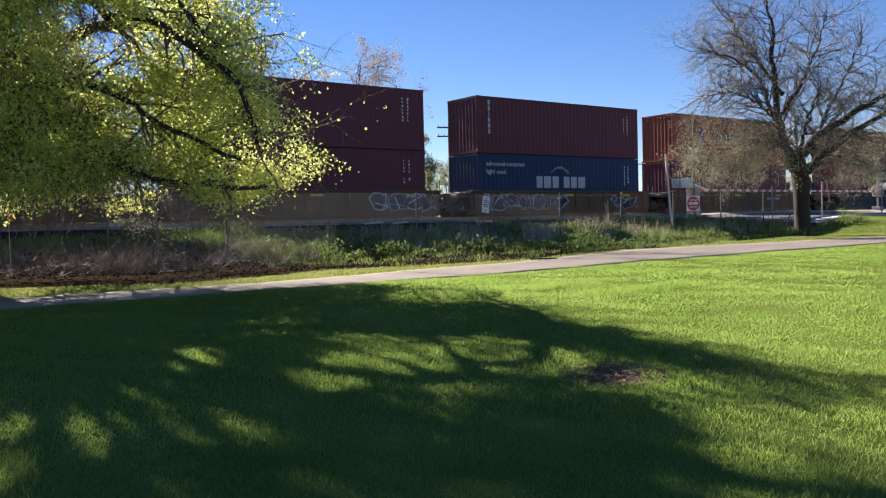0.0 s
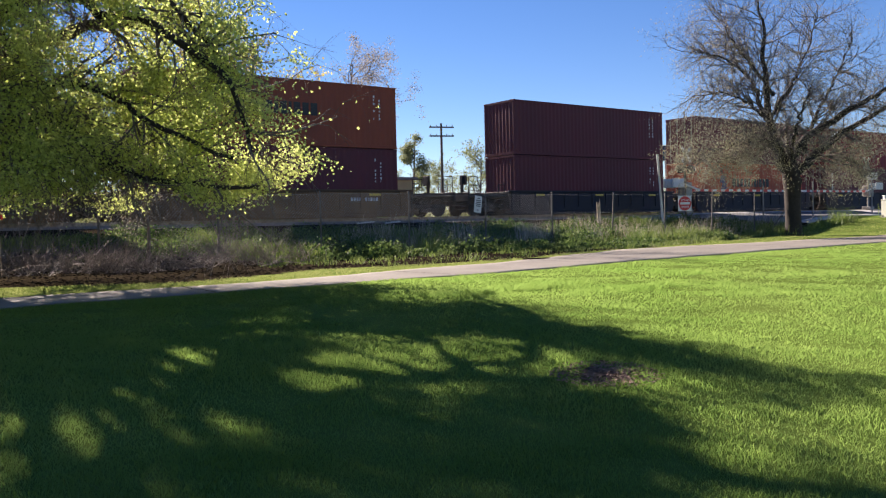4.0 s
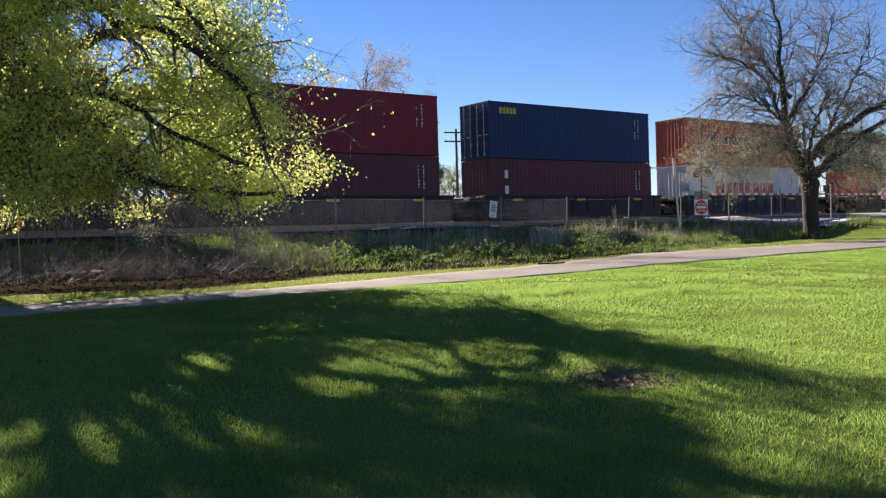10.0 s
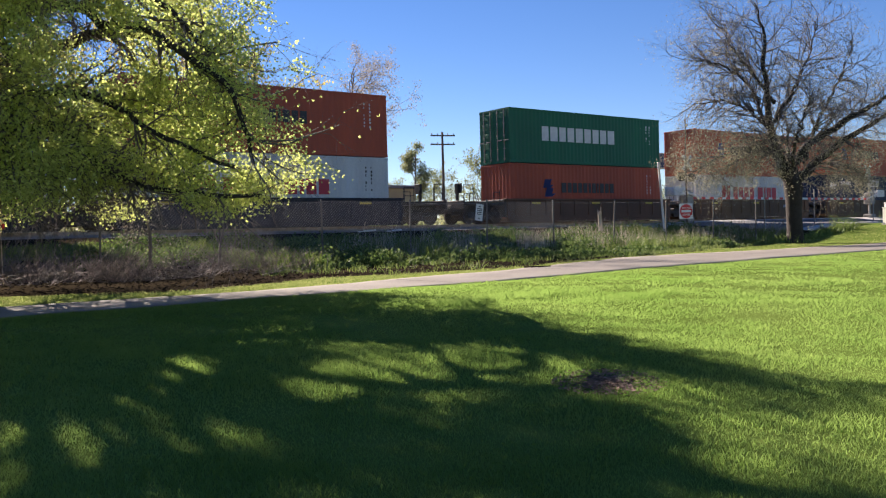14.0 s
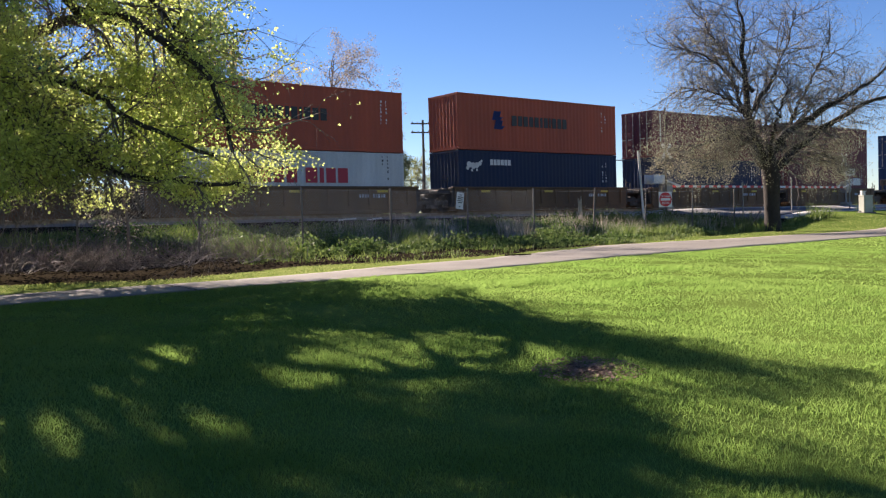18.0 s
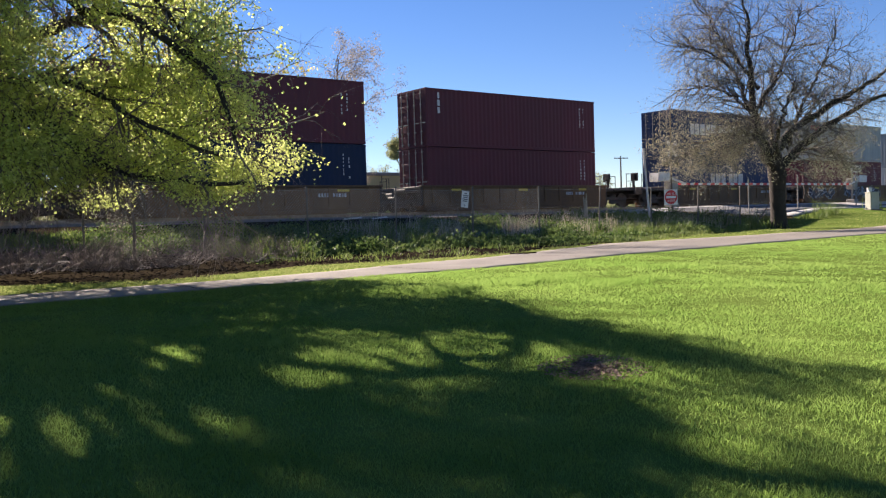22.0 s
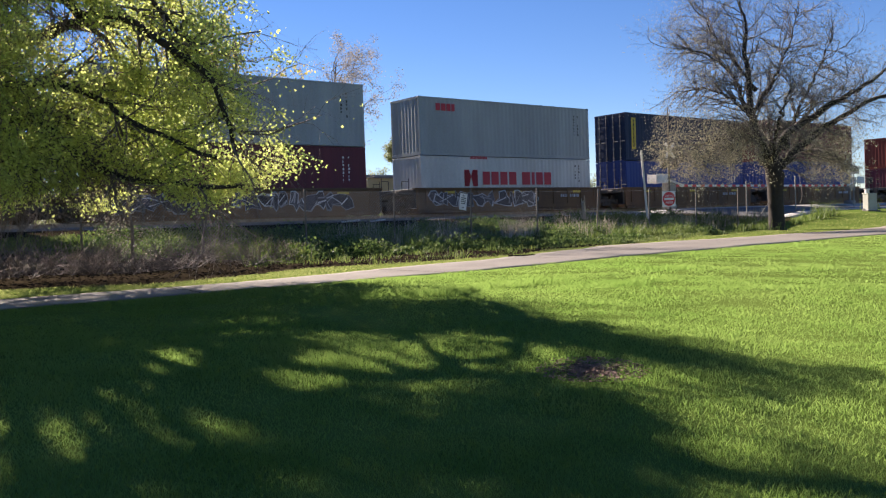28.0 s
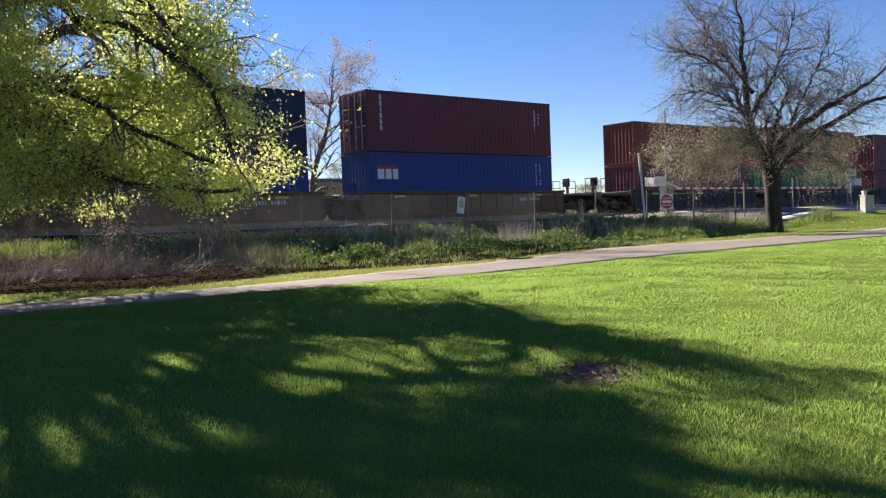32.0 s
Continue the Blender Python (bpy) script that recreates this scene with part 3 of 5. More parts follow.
def well_car(colour, label):
    """One platform of an articulated well car: sills with ribs, floor, end decks, railings, a bogie at its left joint. Origin at the rail head under the middle of the well."""
    mat = CAR_PAINT[colour]
    ob = thing("well_car", Matrix(), label, "well car", "articulated well cars")
    for y0, y1 in ((-1.52, -1.36), (1.36, 1.52)):
        part("side_sill", boxed(-6.6, 6.6, y0, y1, 0.18, 1.2, bevel=0.02), mat, ob)
        part("lower_lip", boxed(-6.5, 6.5, y0 - 0.03, y1 + 0.03, 0.02, 0.18, bevel=0.01), mat, ob)
        part("top_chord", boxed(-6.75, 6.75, y0 - 0.04, y1 + 0.04, 1.2, 1.29, bevel=0.012), mat, ob)
    rib = mesh_of("side_post", boxed(-0.05, 0.05, -0.035, 0.03, 0.4, 1.2, bevel=0.012), mat)
    for k in range(12):
        part("side_post", rib, None, ob, at=pose(-6.05 + k * 1.1, -1.535, 0))
    part("well_floor", boxed(-6.3, 6.3, -1.36, 1.36, 0.1, 0.29), mat, ob)
    deck = mesh_of("end_deck", box(box(boxed(6.6, 7.55, -1.3, 1.3, 0.95, 1.12, bevel=0.02), 6.55, 7.7, -0.35, 0.35, 0.6, 0.95, 0.03), 6.6, 6.75, -1.45, 1.45, 0.3, 1.25, 0.02), M_STEEL)
    part("end_deck", deck, None, ob)
    part("end_deck", deck, None, ob, at=pose(0, 0, 0, 0, 0, 180))
    rail = bmesh.new()
    rod(rail, (6.9, 0, 1.1), (6.9, 0, 1.75), 0.02, n=5)
    rod(rail, (7.3, 0, 1.1), (7.3, 0, 1.6), 0.02, n=5)
    rod(rail, (6.9, 0, 1.6), (7.3, 0, 1.6), 0.018, n=5)
    rail = mesh_of("grab_rail", rail, M_STEEL)
    for y in (-1.25, 1.25):
        part("grab_rail", rail, None, ob, at=pose(0, y, 0))
        part("grab_rail", rail, None, ob, at=pose(0, y, 0, 0, 0, 180))
    bog = bmesh.new()
    for y in (-1.02, 0.9):
        box(bog, -1.15, 1.15, y, y + 0.12, 0.42, 0.62, 0.03)
        box(bog, -0.4, 0.4, y, y + 0.12, 0.2, 0.42, 0.03)
        for x in (-0.88, 0.88):
            box(bog, x - 0.16, x + 0.16, y - 0.03, y + 0.15, 0.3, 0.6, 0.03)
        for x in (-0.15, 0.15):
            rod(bog, (x, y + 0.06, 0.3), (x, y + 0.06, 0.52), 0.09, n=8)
    box(bog, -0.25, 0.25, -0.95, 0.95, 0.5, 0.75, 0.04)
    b = part("bogie", bog, M_STEEL, ob, "dark steel bogie frame", at=pose(-7.72, 0, 0))
    wheel = rod(rod(bmesh.new(), (0, -0.07, 0), (0, 0.05, 0), 0.42, n=20), (0, 0.05, 0), (0, 0.08, 0), 0.45, n=20)
    wheel = mesh_of("wheel", wheel, M_WHEEL)
    axle = mesh_of("axle", rod(bmesh.new(), (0, -0.72, 0), (0, 0.72, 0), 0.08), M_WHEEL)
    for x in (-0.88, 0.88):
        for y, turn in ((-0.75, 0), (0.75, 180)):
            part("wheel", wheel, None, b, at=pose(x, y, 0.43, 0, 0, turn))
        part("axle", axle, None, b, at=pose(x, 0, 0.43))
    if colour == "yellow":
        marks = bmesh.new()
        for k in range(10):
            if k != 4:
                box(marks, 3.3 + k * 0.15, 3.39 + k * 0.15, -1.546, -1.521, 0.76, 0.92)
        tagged(part("reporting_mark", marks, M_TAG, ob, "small faded white bars of car lettering"), kind="stuff")
    stripe = mesh_of("reflector", boxed(-0.32, 0.32, -1.56, -1.545, 1.0, 1.11), M_YELLOW)
    for x in (-4.6, 0.0, 4.6):
        part("reflector", stripe, None, ob, "yellow reflective strip", at=pose(x, 0, 0))
    return ob


def long_end(ob, side):
    """The longer outer end of a car set: platform over its bogie, coupler, ladder and brake stand."""
    turn = pose(0, 0, 0, 0, 0, 0 if side > 0 else 180)
    part("end_platform", box(box(boxed(7.5, 9.35, -1.35, 1.35, 0.98, 1.14, bevel=0.02), 7.6, 9.45, -0.4, 0.4, 0.55, 0.98, 0.03), 9.3, 9.42, -1.4, 1.4, 0.75, 1.2, 0.02), M_STEEL, ob, at=turn)
    part("coupler", box(boxed(9.42, 9.8, -0.14, 0.14, 0.6, 0.9, bevel=0.03), 9.7, 9.88, -0.22, 0.22, 0.52, 0.95, 0.04), M_WHEEL, ob, at=turn)
    for y in (-1.3, 1.3):
        stand = bmesh.new()
        for x in (8.7, 9.3):
            rod(stand, (x, y, 1.1), (x, y, 2.0), 0.022, n=6)
        rod(stand, (8.7, y, 1.98), (9.3, y, 1.98), 0.02, n=6)
        rod(stand, (8.7, y, 1.55), (9.3, y, 1.55), 0.018, n=6)
        part("hand_rail", stand, M_STEEL, ob, at=turn)
    part("brake_stand", rod(box(boxed(9.1, 9.22, 0.5, 0.62, 1.1, 2.05), 9.02, 9.12, 0.3, 0.82, 1.6, 2.1, 0.02), (8.98, 0.56, 1.85), (9.03, 0.56, 1.85), 0.24, n=14), M_STEEL, ob, at=turn)
    if side > 0:
        bog = bmesh.new()
        for y in (-1.02, 0.9):
            box(bog, -1.15, 1.15, y, y + 0.12, 0.42, 0.62, 0.03)
            box(bog, -0.4, 0.4, y, y + 0.12, 0.2, 0.42, 0.03)
        box(bog, -0.25, 0.25, -0.95, 0.95, 0.5, 0.75, 0.04)
        b = part("bogie", bog, M_STEEL, ob, "dark steel bogie frame", at=pose(7.9, 0, 0))
        for x in (-0.88, 0.88):
            for y in (-0.75, 0.75):
                part("wheel", rod(bmesh.new(), (x, y - 0.07, 0.43), (x, y + 0.07, 0.43), 0.43, n=20), M_WHEEL, b)


def graffiti(ob, seed, spans):
    """Sprayed shapes on a car side that cannot be read: dark rounded bodies with pale outlines and a few strokes."""
    r = random.Random(seed)
    pale, dark = bmesh.new(), bmesh.new()

    def body(bm, pts, c, grow, y):
        bm.faces.new([bm.verts.new((c[0] + (a - c[0]) * grow, y, c[1] + (b - c[1]) * grow)) for a, b in pts])

    for x0, x1 in spans:
        x, n = x0, 0
        while x < x1:
            w = r.uniform(0.4, 1.3)
            c = (x + w / 2, r.uniform(0.66, 0.76))
            pts = []
            for k in range(9):
                a = 2 * math.pi * k / 9
                q = r.uniform(0.5, 1.35)
                pts.append((c[0] + math.cos(a) * w * 0.5 * q, min(1.17, max(0.24, c[1] + math.sin(a) * 0.44 * q))))
            body(pale, pts, c, 1.0, -1.5735 - 0.0012 * (n % 3))
            body(dark, pts, c, r.uniform(0.82, 0.93), -1.578 - 0.0012 * (n % 3))
            for _ in range(3):
                p, q = (r.choice(pts), r.choice(pts))
                d = Vector((q[1] - p[1], p[0] - q[0]))
                if d.length > 0.2:
                    d = d.normalized() * r.uniform(0.015, 0.035)
                    m = [(p[0] * 0.85 + c[0] * 0.15, p[1] * 0.85 + c[1] * 0.15), (q[0] * 0.6 + c[0] * 0.4, q[1] * 0.6 + c[1] * 0.4)]
                    pale.faces.new([pale.verts.new((u, -1.5835 - 0.0012 * (n % 3), v)) for u, v in ((m[0][0] + d.x, m[0][1] + d.y), (m[1][0] + d.x, m[1][1] + d.y), (m[1][0] - d.x, m[1][1] - d.y), (m[0][0] - d.x, m[0][1] - d.y))])
            x += w * r.uniform(0.55, 0.85)
            n += 1
    tagged(part("graffiti", pale, M_TAG, ob, "pale grey and white sprayed outlines"), kind="stuff")
    tagged(part("graffiti_fill", dark, M_TAG_DARK, ob, "dark sprayed shapes"), kind="stuff")


W7 = [1, 1.2, 1.05, 0, 1, 1.05, 1.25]
CREST_WORD = [("emblem", 2.2, 1.6, 0.95, M_LOGO_BLUE, 0), ("word", 3.75, 1.62, 0.55, M_BLACK, [.95, .8, .85, .8, .85, .5, .8, .35, .85, .8, .85])]
RED_WORD = [("shield", 2.75, 1.5, 0.85, M_LOGO_RED, 0), ("word", 4.0, 1.5, 0.68, M_LOGO_RED, [1, 1.05, 1.05, 1.1, 0, 1.25, .45, 1.05, 1.1]), ("word", 3.2, 2.55, 0.14, M_LOGO_RED, [.8] * 11)]
WHITE_WORD = [("word", 4.0, 1.48, 0.62, M_LETTER, W7), ("sweep", 5.0, 2.05, 0.75, M_LETTER, 0)]
UPRIGHT = [("column", 0.8, 2.7, 0.24, M_LETTER, [.8, .8, .4, .8, .8, .8])]
STYLE = {
    "plain": [],
    "upright": UPRIGHT,
    "white_word": WHITE_WORD,
    "white_word_text": WHITE_WORD + [("text", 0.55, 2.28, 0.34, M_WHITE, "advanced container"), ("text", 0.55, 1.88, 0.34, M_WHITE, "light steel")],
    "crest_word": CREST_WORD,
    "red_word": RED_WORD,
    "three_white": [("word", 0.85, 2.4, 0.5, M_WHITE, [1, 1, .4])],
    "short_column": [("column", 1.0, 2.45, 0.34, M_WHITE, [.8, .8, .8, .8])],
    "small_yellow": [("word", 0.7, 2.45, 0.32, M_YELLOW, [.8, .8, .8, .8, .8])],
    "marks": [("panel", 0.95, 2.1, 0.22, M_WHITE, 0.42), ("panel", 0.95, 1.3, 0.25, M_WHITE, 0.42)],
    "wide_word": [("word", 2.35, 1.62, 0.78, M_WHITE, [.9, 1, .9, .95, 1, .95, .9, .9, 1])],
    "two_words": [("word", 1.9, 1.72, 0.7, M_WHITE, [.8, .8, .95, .95, 1, 0, .9, .95, .45, .9, .9, .9, .45, 1, .95])],
    "small_red": [("word", 1.05, 2.42, 0.36, M_LOGO_RED, [1.1, 1.1, 1.0, .8])],
    "beast_word": [("beast", 0.55, 2.1, 0.6, M_WHITE, 0), ("word", 2.15, 2.3, 0.3, M_WHITE, [.9, .9, .95, 1, .95, .9])],
    "small_sweep": [("word", 0.7, 1.45, 0.24, M_WHITE, [.8, .6, .9, .8, .8]), ("sweep", 0.9, 2.0, 0.4, M_WHITE, 0)],
    "thin_column": [("column", 0.8, 2.7, 0.3, M_WHITE, [.5, .7, .7])],
    "strip": [("panel", 0.55, 1.65, 0.4, M_YELLOW, 1.9), ("column", 0.75, 2.5, 0.2, M_BLACK, [.8, .8, .8, .8, .8, .8, .8])],
    "barred_word": [("word", 0.5, 1.85, 0.48, M_WHITE, [1.1, 1.0, .9]), ("panel", 0.5, 2.2, 1.1, M_LOGO_RED, 0.12)],
}
WORDS = {"maroon": "dark maroon", "rust": "rust-red", "amber": "faded brownish orange", "wine": "wine-red", "orange": "orange", "blue": "dark blue", "navy": "navy blue", "royal": "royal blue", "green": "dark green", "grey": "pale grey", "white": "dirty white", "brown": "brown"}
# right end along the railway at the start, upper box, lower box, car colour, sprayed stretch
UNITS = [
    (-7.0, ("maroon", "plain", 1), ("rust", "plain", 0), "yellow", 0),
    (8.45, ("maroon", "plain", 1), ("blue", "plain", 0), "yellow", 0),
    (23.89, ("maroon", "plain", 0), ("maroon", "plain", 0), "yellow", ((2.6, 6.3),)),
    (39.35, ("maroon", "upright", 0), ("blue", "white_word_text", 0), "yellow", ((-6.3, -0.6), (3.4, 4.9))),
    (54.78, ("amber", "crest_word", 0), ("maroon", "plain", 0), "yellow", 0),
    (74.44, ("maroon", "plain", 0), ("maroon", "plain", 0), "dark", 0),
    (90.02, ("maroon", "plain", 1), ("orange", "crest_word", 0), "dark", 0),
    (105.45, ("wine", "three_white", 1), ("maroon", "short_column", 1), "dark", 0),
    (120.83, ("blue", "small_yellow", 1), ("maroon", "marks", 0), "dark", 0),
    (136.51, ("orange", "crest_word", 0), ("white", "red_word", 0), "dark", 0),
    (156.36, ("green", "wide_word", 1), ("orange", "crest_word", 0), "brown", 0),
    (172.06, ("orange", "crest_word", 0), ("white", "red_word", 0, 2.591), "yellow", 0),
    (187.7, ("orange", "crest_word", 0), ("navy", "beast_word", 0), "yellow", 0),
    (203.35, ("maroon", "upright", 1), ("navy", "small_sweep", 0), "yellow", 0),
    (219.11, ("maroon", "thin_column", 1), ("maroon", "plain", 1), "yellow", 0),
    (238.53, ("blue", "two_words", 1), ("blue", "white_word", 0), "yellow", 0),
    (254.14, ("grey", "small_red", 0), ("maroon", "plain", 0), "yellow", ((-6.2, -3.2), (-0.9, 4.0))),
    (269.52, ("grey", "small_red", 0), ("white", "red_word", 0, 2.591), "yellow", ((-6.0, 1.2),)),
    (284.94, ("navy", "strip", 1), ("royal", "plain", 1, 2.591), "yellow", 0),
    (300.35, ("maroon", "upright", 1), ("royal", "barred_word", 0), "yellow", 0),
    (319.69, ("rust", "plain", 0, 2.591), ("maroon", "plain", 0, 2.591), "dark", 0),
    (335.2, ("wine", "three_white", 0), ("green", "plain", 0, 2.591), "dark", 0),
    (350.7, ("maroon", "plain", 0), ("maroon", "plain", 0, 2.591), "dark", 0),
]
MOVING = []          # thing, place along the railway at the start, height


def build_train():
    cars = {}
    for n, (right, upper, lower, colour, tag) in enumerate(UNITS):
        mid = right - C_LEN / 2
        word = {"yellow": "faded yellow steel well car platform between containers", "dark": "dark blue steel well car platform with yellow reflectors", "brown": "rusty brown steel well car platform"}[colour]
        ends = []
        if n + 1 < len(UNITS) and UNITS[n + 1][0] - right > 17:
            ends.append(1)
        if n and right - UNITS[n - 1][0] > 17:
            ends.append(-1)
        if colour in cars and not tag and not ends:
            car = copy_thing(cars[colour], Matrix())
        else:
            car = well_car(colour, word)
            if tag:
                graffiti(car, n, tag)
            elif not ends:
                cars[colour] = car
            for side in ends:
                long_end(car, side)
        MOVING.append((car, mid, RAIL_Z))
        low_h = lower[3] if len(lower) > 3 else C_H
        for (paint, style, doors, *tall), z, where in ((lower, RAIL_Z + 0.295, " in a well car"), (upper, RAIL_Z + 0.33 + low_h, " stacked on another")):
            told = {"plain": "", "upright": " with upright lettering,"}.get(style, " with side lettering,")
            ob = container("shipping_container", paint, WORDS[paint] + " corrugated steel container" + told + where, STYLE[style], doors, *tall)
            MOVING.append((ob, mid, z))


build_train()


def run(t):
    """How far the train has rolled after t seconds, in metres."""
    k = t / 32
    return 254.004 * k + 20.785 * k * k - 8.717 * k**3

# ---- fence along the railway ----
FENCE_W, FENCE_H, BAY = 21.5, 1.83, 3.05
POSTS = [5.72 + BAY * k for k in range(-9, 11)]


def build_fence():
    z0 = 0.66
    fence = thing("chain_link_fence", place(0, FENCE_W, z0), "sagging grey chain-link fence on steel posts beside the railway bank", "fence")
    rng = random.Random(5)
    post = mesh_of("post", rod(rod(bmesh.new(), (0, 0, -0.15), (0, 0, FENCE_H + 0.04), 0.027, n=8), (0, 0, FENCE_H + 0.04), (0, 0, FENCE_H + 0.08), 0.034, 0.012, 8), M_POST)
    for s in POSTS:
        dz = float(ground_z(s, FENCE_W)) - z0
        part("post", post, None, fence, at=pose(s, 0, dz, rng.uniform(-1.5, 1.5), rng.uniform(0.2, 3.0) if s > 14 else rng.uniform(-0.8, 0.8), 0))
    # woven wire: two sets of slanting wires in each bay
    # One set is thicker, imitating how light picks out wires of one slant.
    pitch, half = 0.085, {1: 0.0036, -1: 0.0008}
    for a, b in zip(POSTS, POSTS[1:]):
        z1 = float(ground_z((a + b) / 2, FENCE_W)) - z0 + 0.05
        lines = []
        hgt = FENCE_H - 0.08
        for sign in (1, -1) if 5 < a < 20 else ():
            n = int((BAY + hgt) / pitch)
            for k in range(n):
                c = -hgt + k * pitch
                t0, t1 = max(0.0, -c), min(hgt, BAY - c)
                if t1 - t0 < 0.05:
                    continue
                pts = [(c + t, t) for t in (t0, (t0 + t1) / 2, t1)]
                lines.append(([((x if sign > 0 else BAY - x), 0.004 * sign + 0.03 * math.sin(x * 2.1 + z * 1.7), z) for x, z in pts], [half[sign]] * 3))
        for z in (0.02, hgt) if 5 < a < 20 else (0.5, 1.1, hgt):
            lines.append(([(0, 0, z), (BAY / 2, 0.01, z - 0.02), (BAY, 0, z)], [0.004] * 3))
        part("wire_mesh", fast_mesh("wire_mesh", *tubes(lines, 3), M_WIRE), None, fence, at=pose(a, -0.035, z1))
    # end post with a diagonal brace
    e = POSTS[-1]
    dz = float(ground_z(e, FENCE_W)) - z0
    part("brace", rod(bmesh.new(), (e - 1.7, 0, dz + 0.1), (e, 0, dz + 1.5), 0.025), M_POST, fence)
    return fence


build_fence()


def notice_sign():
    s = FENCE_W * math.tan(TRACK + radians(2.85))
    ob = thing("notice_sign", place(s, FENCE_W - 0.08, 0) @ pose(0, 0, 2.14, 0, 8, 0), "small white rectangular notice hanging crooked on the fence", "sign")
    part("plate", boxed(-0.15, 0.15, -0.006, 0.006, -0.27, 0.27, bevel=0.004), M_WHITE, ob)
    bm = bmesh.new()
    for z, w in ((0.19, 0.05), (0.12, 0.11), (0.06, 0.1), (0.0, 0.11), (-0.06, 0.09), (-0.19, 0.03)):
        box(bm, -w, w, -0.011, -0.005, z - 0.014, z + 0.014)
    part("lines_of_writing", bm, M_BLACK, ob)
    for z in (-0.23, 0.23):
        part("wire_tie", rod(bmesh.new(), (0, -0.012, z), (0, 0.07, z), 0.008, n=6), M_GALV, ob)


def stop_sign():
    s = FENCE_W * math.tan(TRACK + radians(16.35))
    z = 2.12
    ob = thing("do_not_enter_sign", place(s, FENCE_W - 0.07, 0, -20), "square white road sign with a red disc on the fence", "road sign")
    part("plate", boxed(-0.305, 0.305, -0.006, 0.006, z - 0.305, z + 0.305, bevel=0.004), M_WHITE, ob)
    bm = bmesh.new()
    bmesh.ops.create_cone(bm, cap_ends=True, segments=32, radius1=0.285, radius2=0.285, depth=0.008, matrix=Matrix.Translation((0, -0.009, z)) @ Matrix.Rotation(radians(90), 4, "X"))
    part("disc", bm, M_RED, ob)
    part("bar", boxed(-0.22, 0.22, -0.017, -0.012, z - 0.045, z + 0.045), M_WHITE, ob)
    for body, dz, x in (("DO NOT", 0.09, -0.185), ("ENTER", -0.18, -0.165)):
        part("writing", text_mesh(body, 0.115, M_WHITE), None, ob, at=pose(x, -0.016, z + dz, 90))
    for dz in (-0.2, 0.2):
        part("bracket", boxed(-0.04, 0.04, 0.006, 0.05, z + dz - 0.02, z + dz + 0.02), M_GALV, ob)


def leaning_pole():
    base = on_ground(25.0 * math.tan(TRACK + radians(15.1)), 25.0)
    ob = thing("leaning_pole", Matrix.Translation(base), "white-painted metal pole leaning over the weeds", "pole")
    part("shaft", rod(bmesh.new(), (0, 0, -0.1), (-0.24, 0.0, 3.45), 0.055, 0.05, 10), M_WHITE, ob)
    part("cap", rod(bmesh.new(), (-0.24, 0, 3.45), (-0.243, 0, 3.49), 0.06, 0.03, 10), M_GALV, ob)


def thin_mast(s, w, high):
    ob = thing("thin_mast", Matrix.Translation(on_ground(s, w)), "tall thin grey steel mast by the level crossing", "mast")
    part("shaft", rod(bmesh.new(), (0, 0, -0.1), (0, 0, high), 0.05, 0.035, 8), M_POLE, ob)
    part("cap", rod(bmesh.new(), (0, 0, high), (0, 0, high + 0.06), 0.05, 0.02, 8), M_GALV, ob)


thin_mast(28.0 * math.tan(TRACK + radians(16.5)), 28.0, 5.6)
notice_sign()
stop_sign()
leaning_pole()


# ---- level crossing at the road ----
def crossing_gate(s, flip, reach):
    ob = thing("crossing_gate", place(s, 30.2, 1.80, 180 if flip else 0), "lowered level-crossing gate with a red and white striped arm", "crossing gate", "level crossing gates")
    part("mast", rod(bmesh.new(), (0, 0, 0), (0, 0, 3.6), 0.07, n=10), M_GALV, ob)
    part("base", boxed(-0.3, 0.3, -0.3, 0.3, 0, 0.25, bevel=0.03), M_GALV, ob)
    part("drive_box", boxed(-0.35, 0.35, -0.25, 0.25, 0.95, 1.75, bevel=0.05), M_GALV, ob)
    cw = bmesh.new()
    for y in (-0.3, 0.3):
        rod(cw, (0.9, y, 1.32), (-0.95, y, 1.75), 0.07, 0.05, 6)
        box(cw, -1.5, -0.5, y - 0.05, y + 0.05, 1.45, 1.95, 0.03)
    part("counterweight", cw, M_WHITE, ob)
    arm = part("arm", boxed(0.2, reach, -0.03, 0.03, 1.26, 1.38, bevel=0.01), M_WHITE, ob)
    stripe = mesh_of("stripe", boxed(-0.2, 0.2, -0.034, 0.034, 1.255, 1.385), M_RED)
    for k in range(int(reach / 0.8 - 0.5)):
        part("stripe", stripe, None, arm, at=pose(0.7 + k * 0.8, 0, 0))
    for x in (-0.45, 0.45):
        part("signal_lamp", rod(rod(bmesh.new(), (x, -0.12, 2.5), (x, 0.05, 2.5), 0.25, n=16), (x, -0.3, 2.52), (x, -0.1, 2.5), 0.14, n=12), M_BLACK, ob)
    cross = bmesh.new()
    for a in (45, -45):
        bmesh.ops.create_cube(cross, size=1, matrix=pose(0, -0.1, 3.3, 0, a, 0) @ Matrix.Diagonal((1.1, 0.02, 0.2, 1)))
    part("crossbuck", cross, M_WHITE, ob)


crossing_gate(39.9, False, 10.3)
crossing_gate(60.6, True, 9.2)


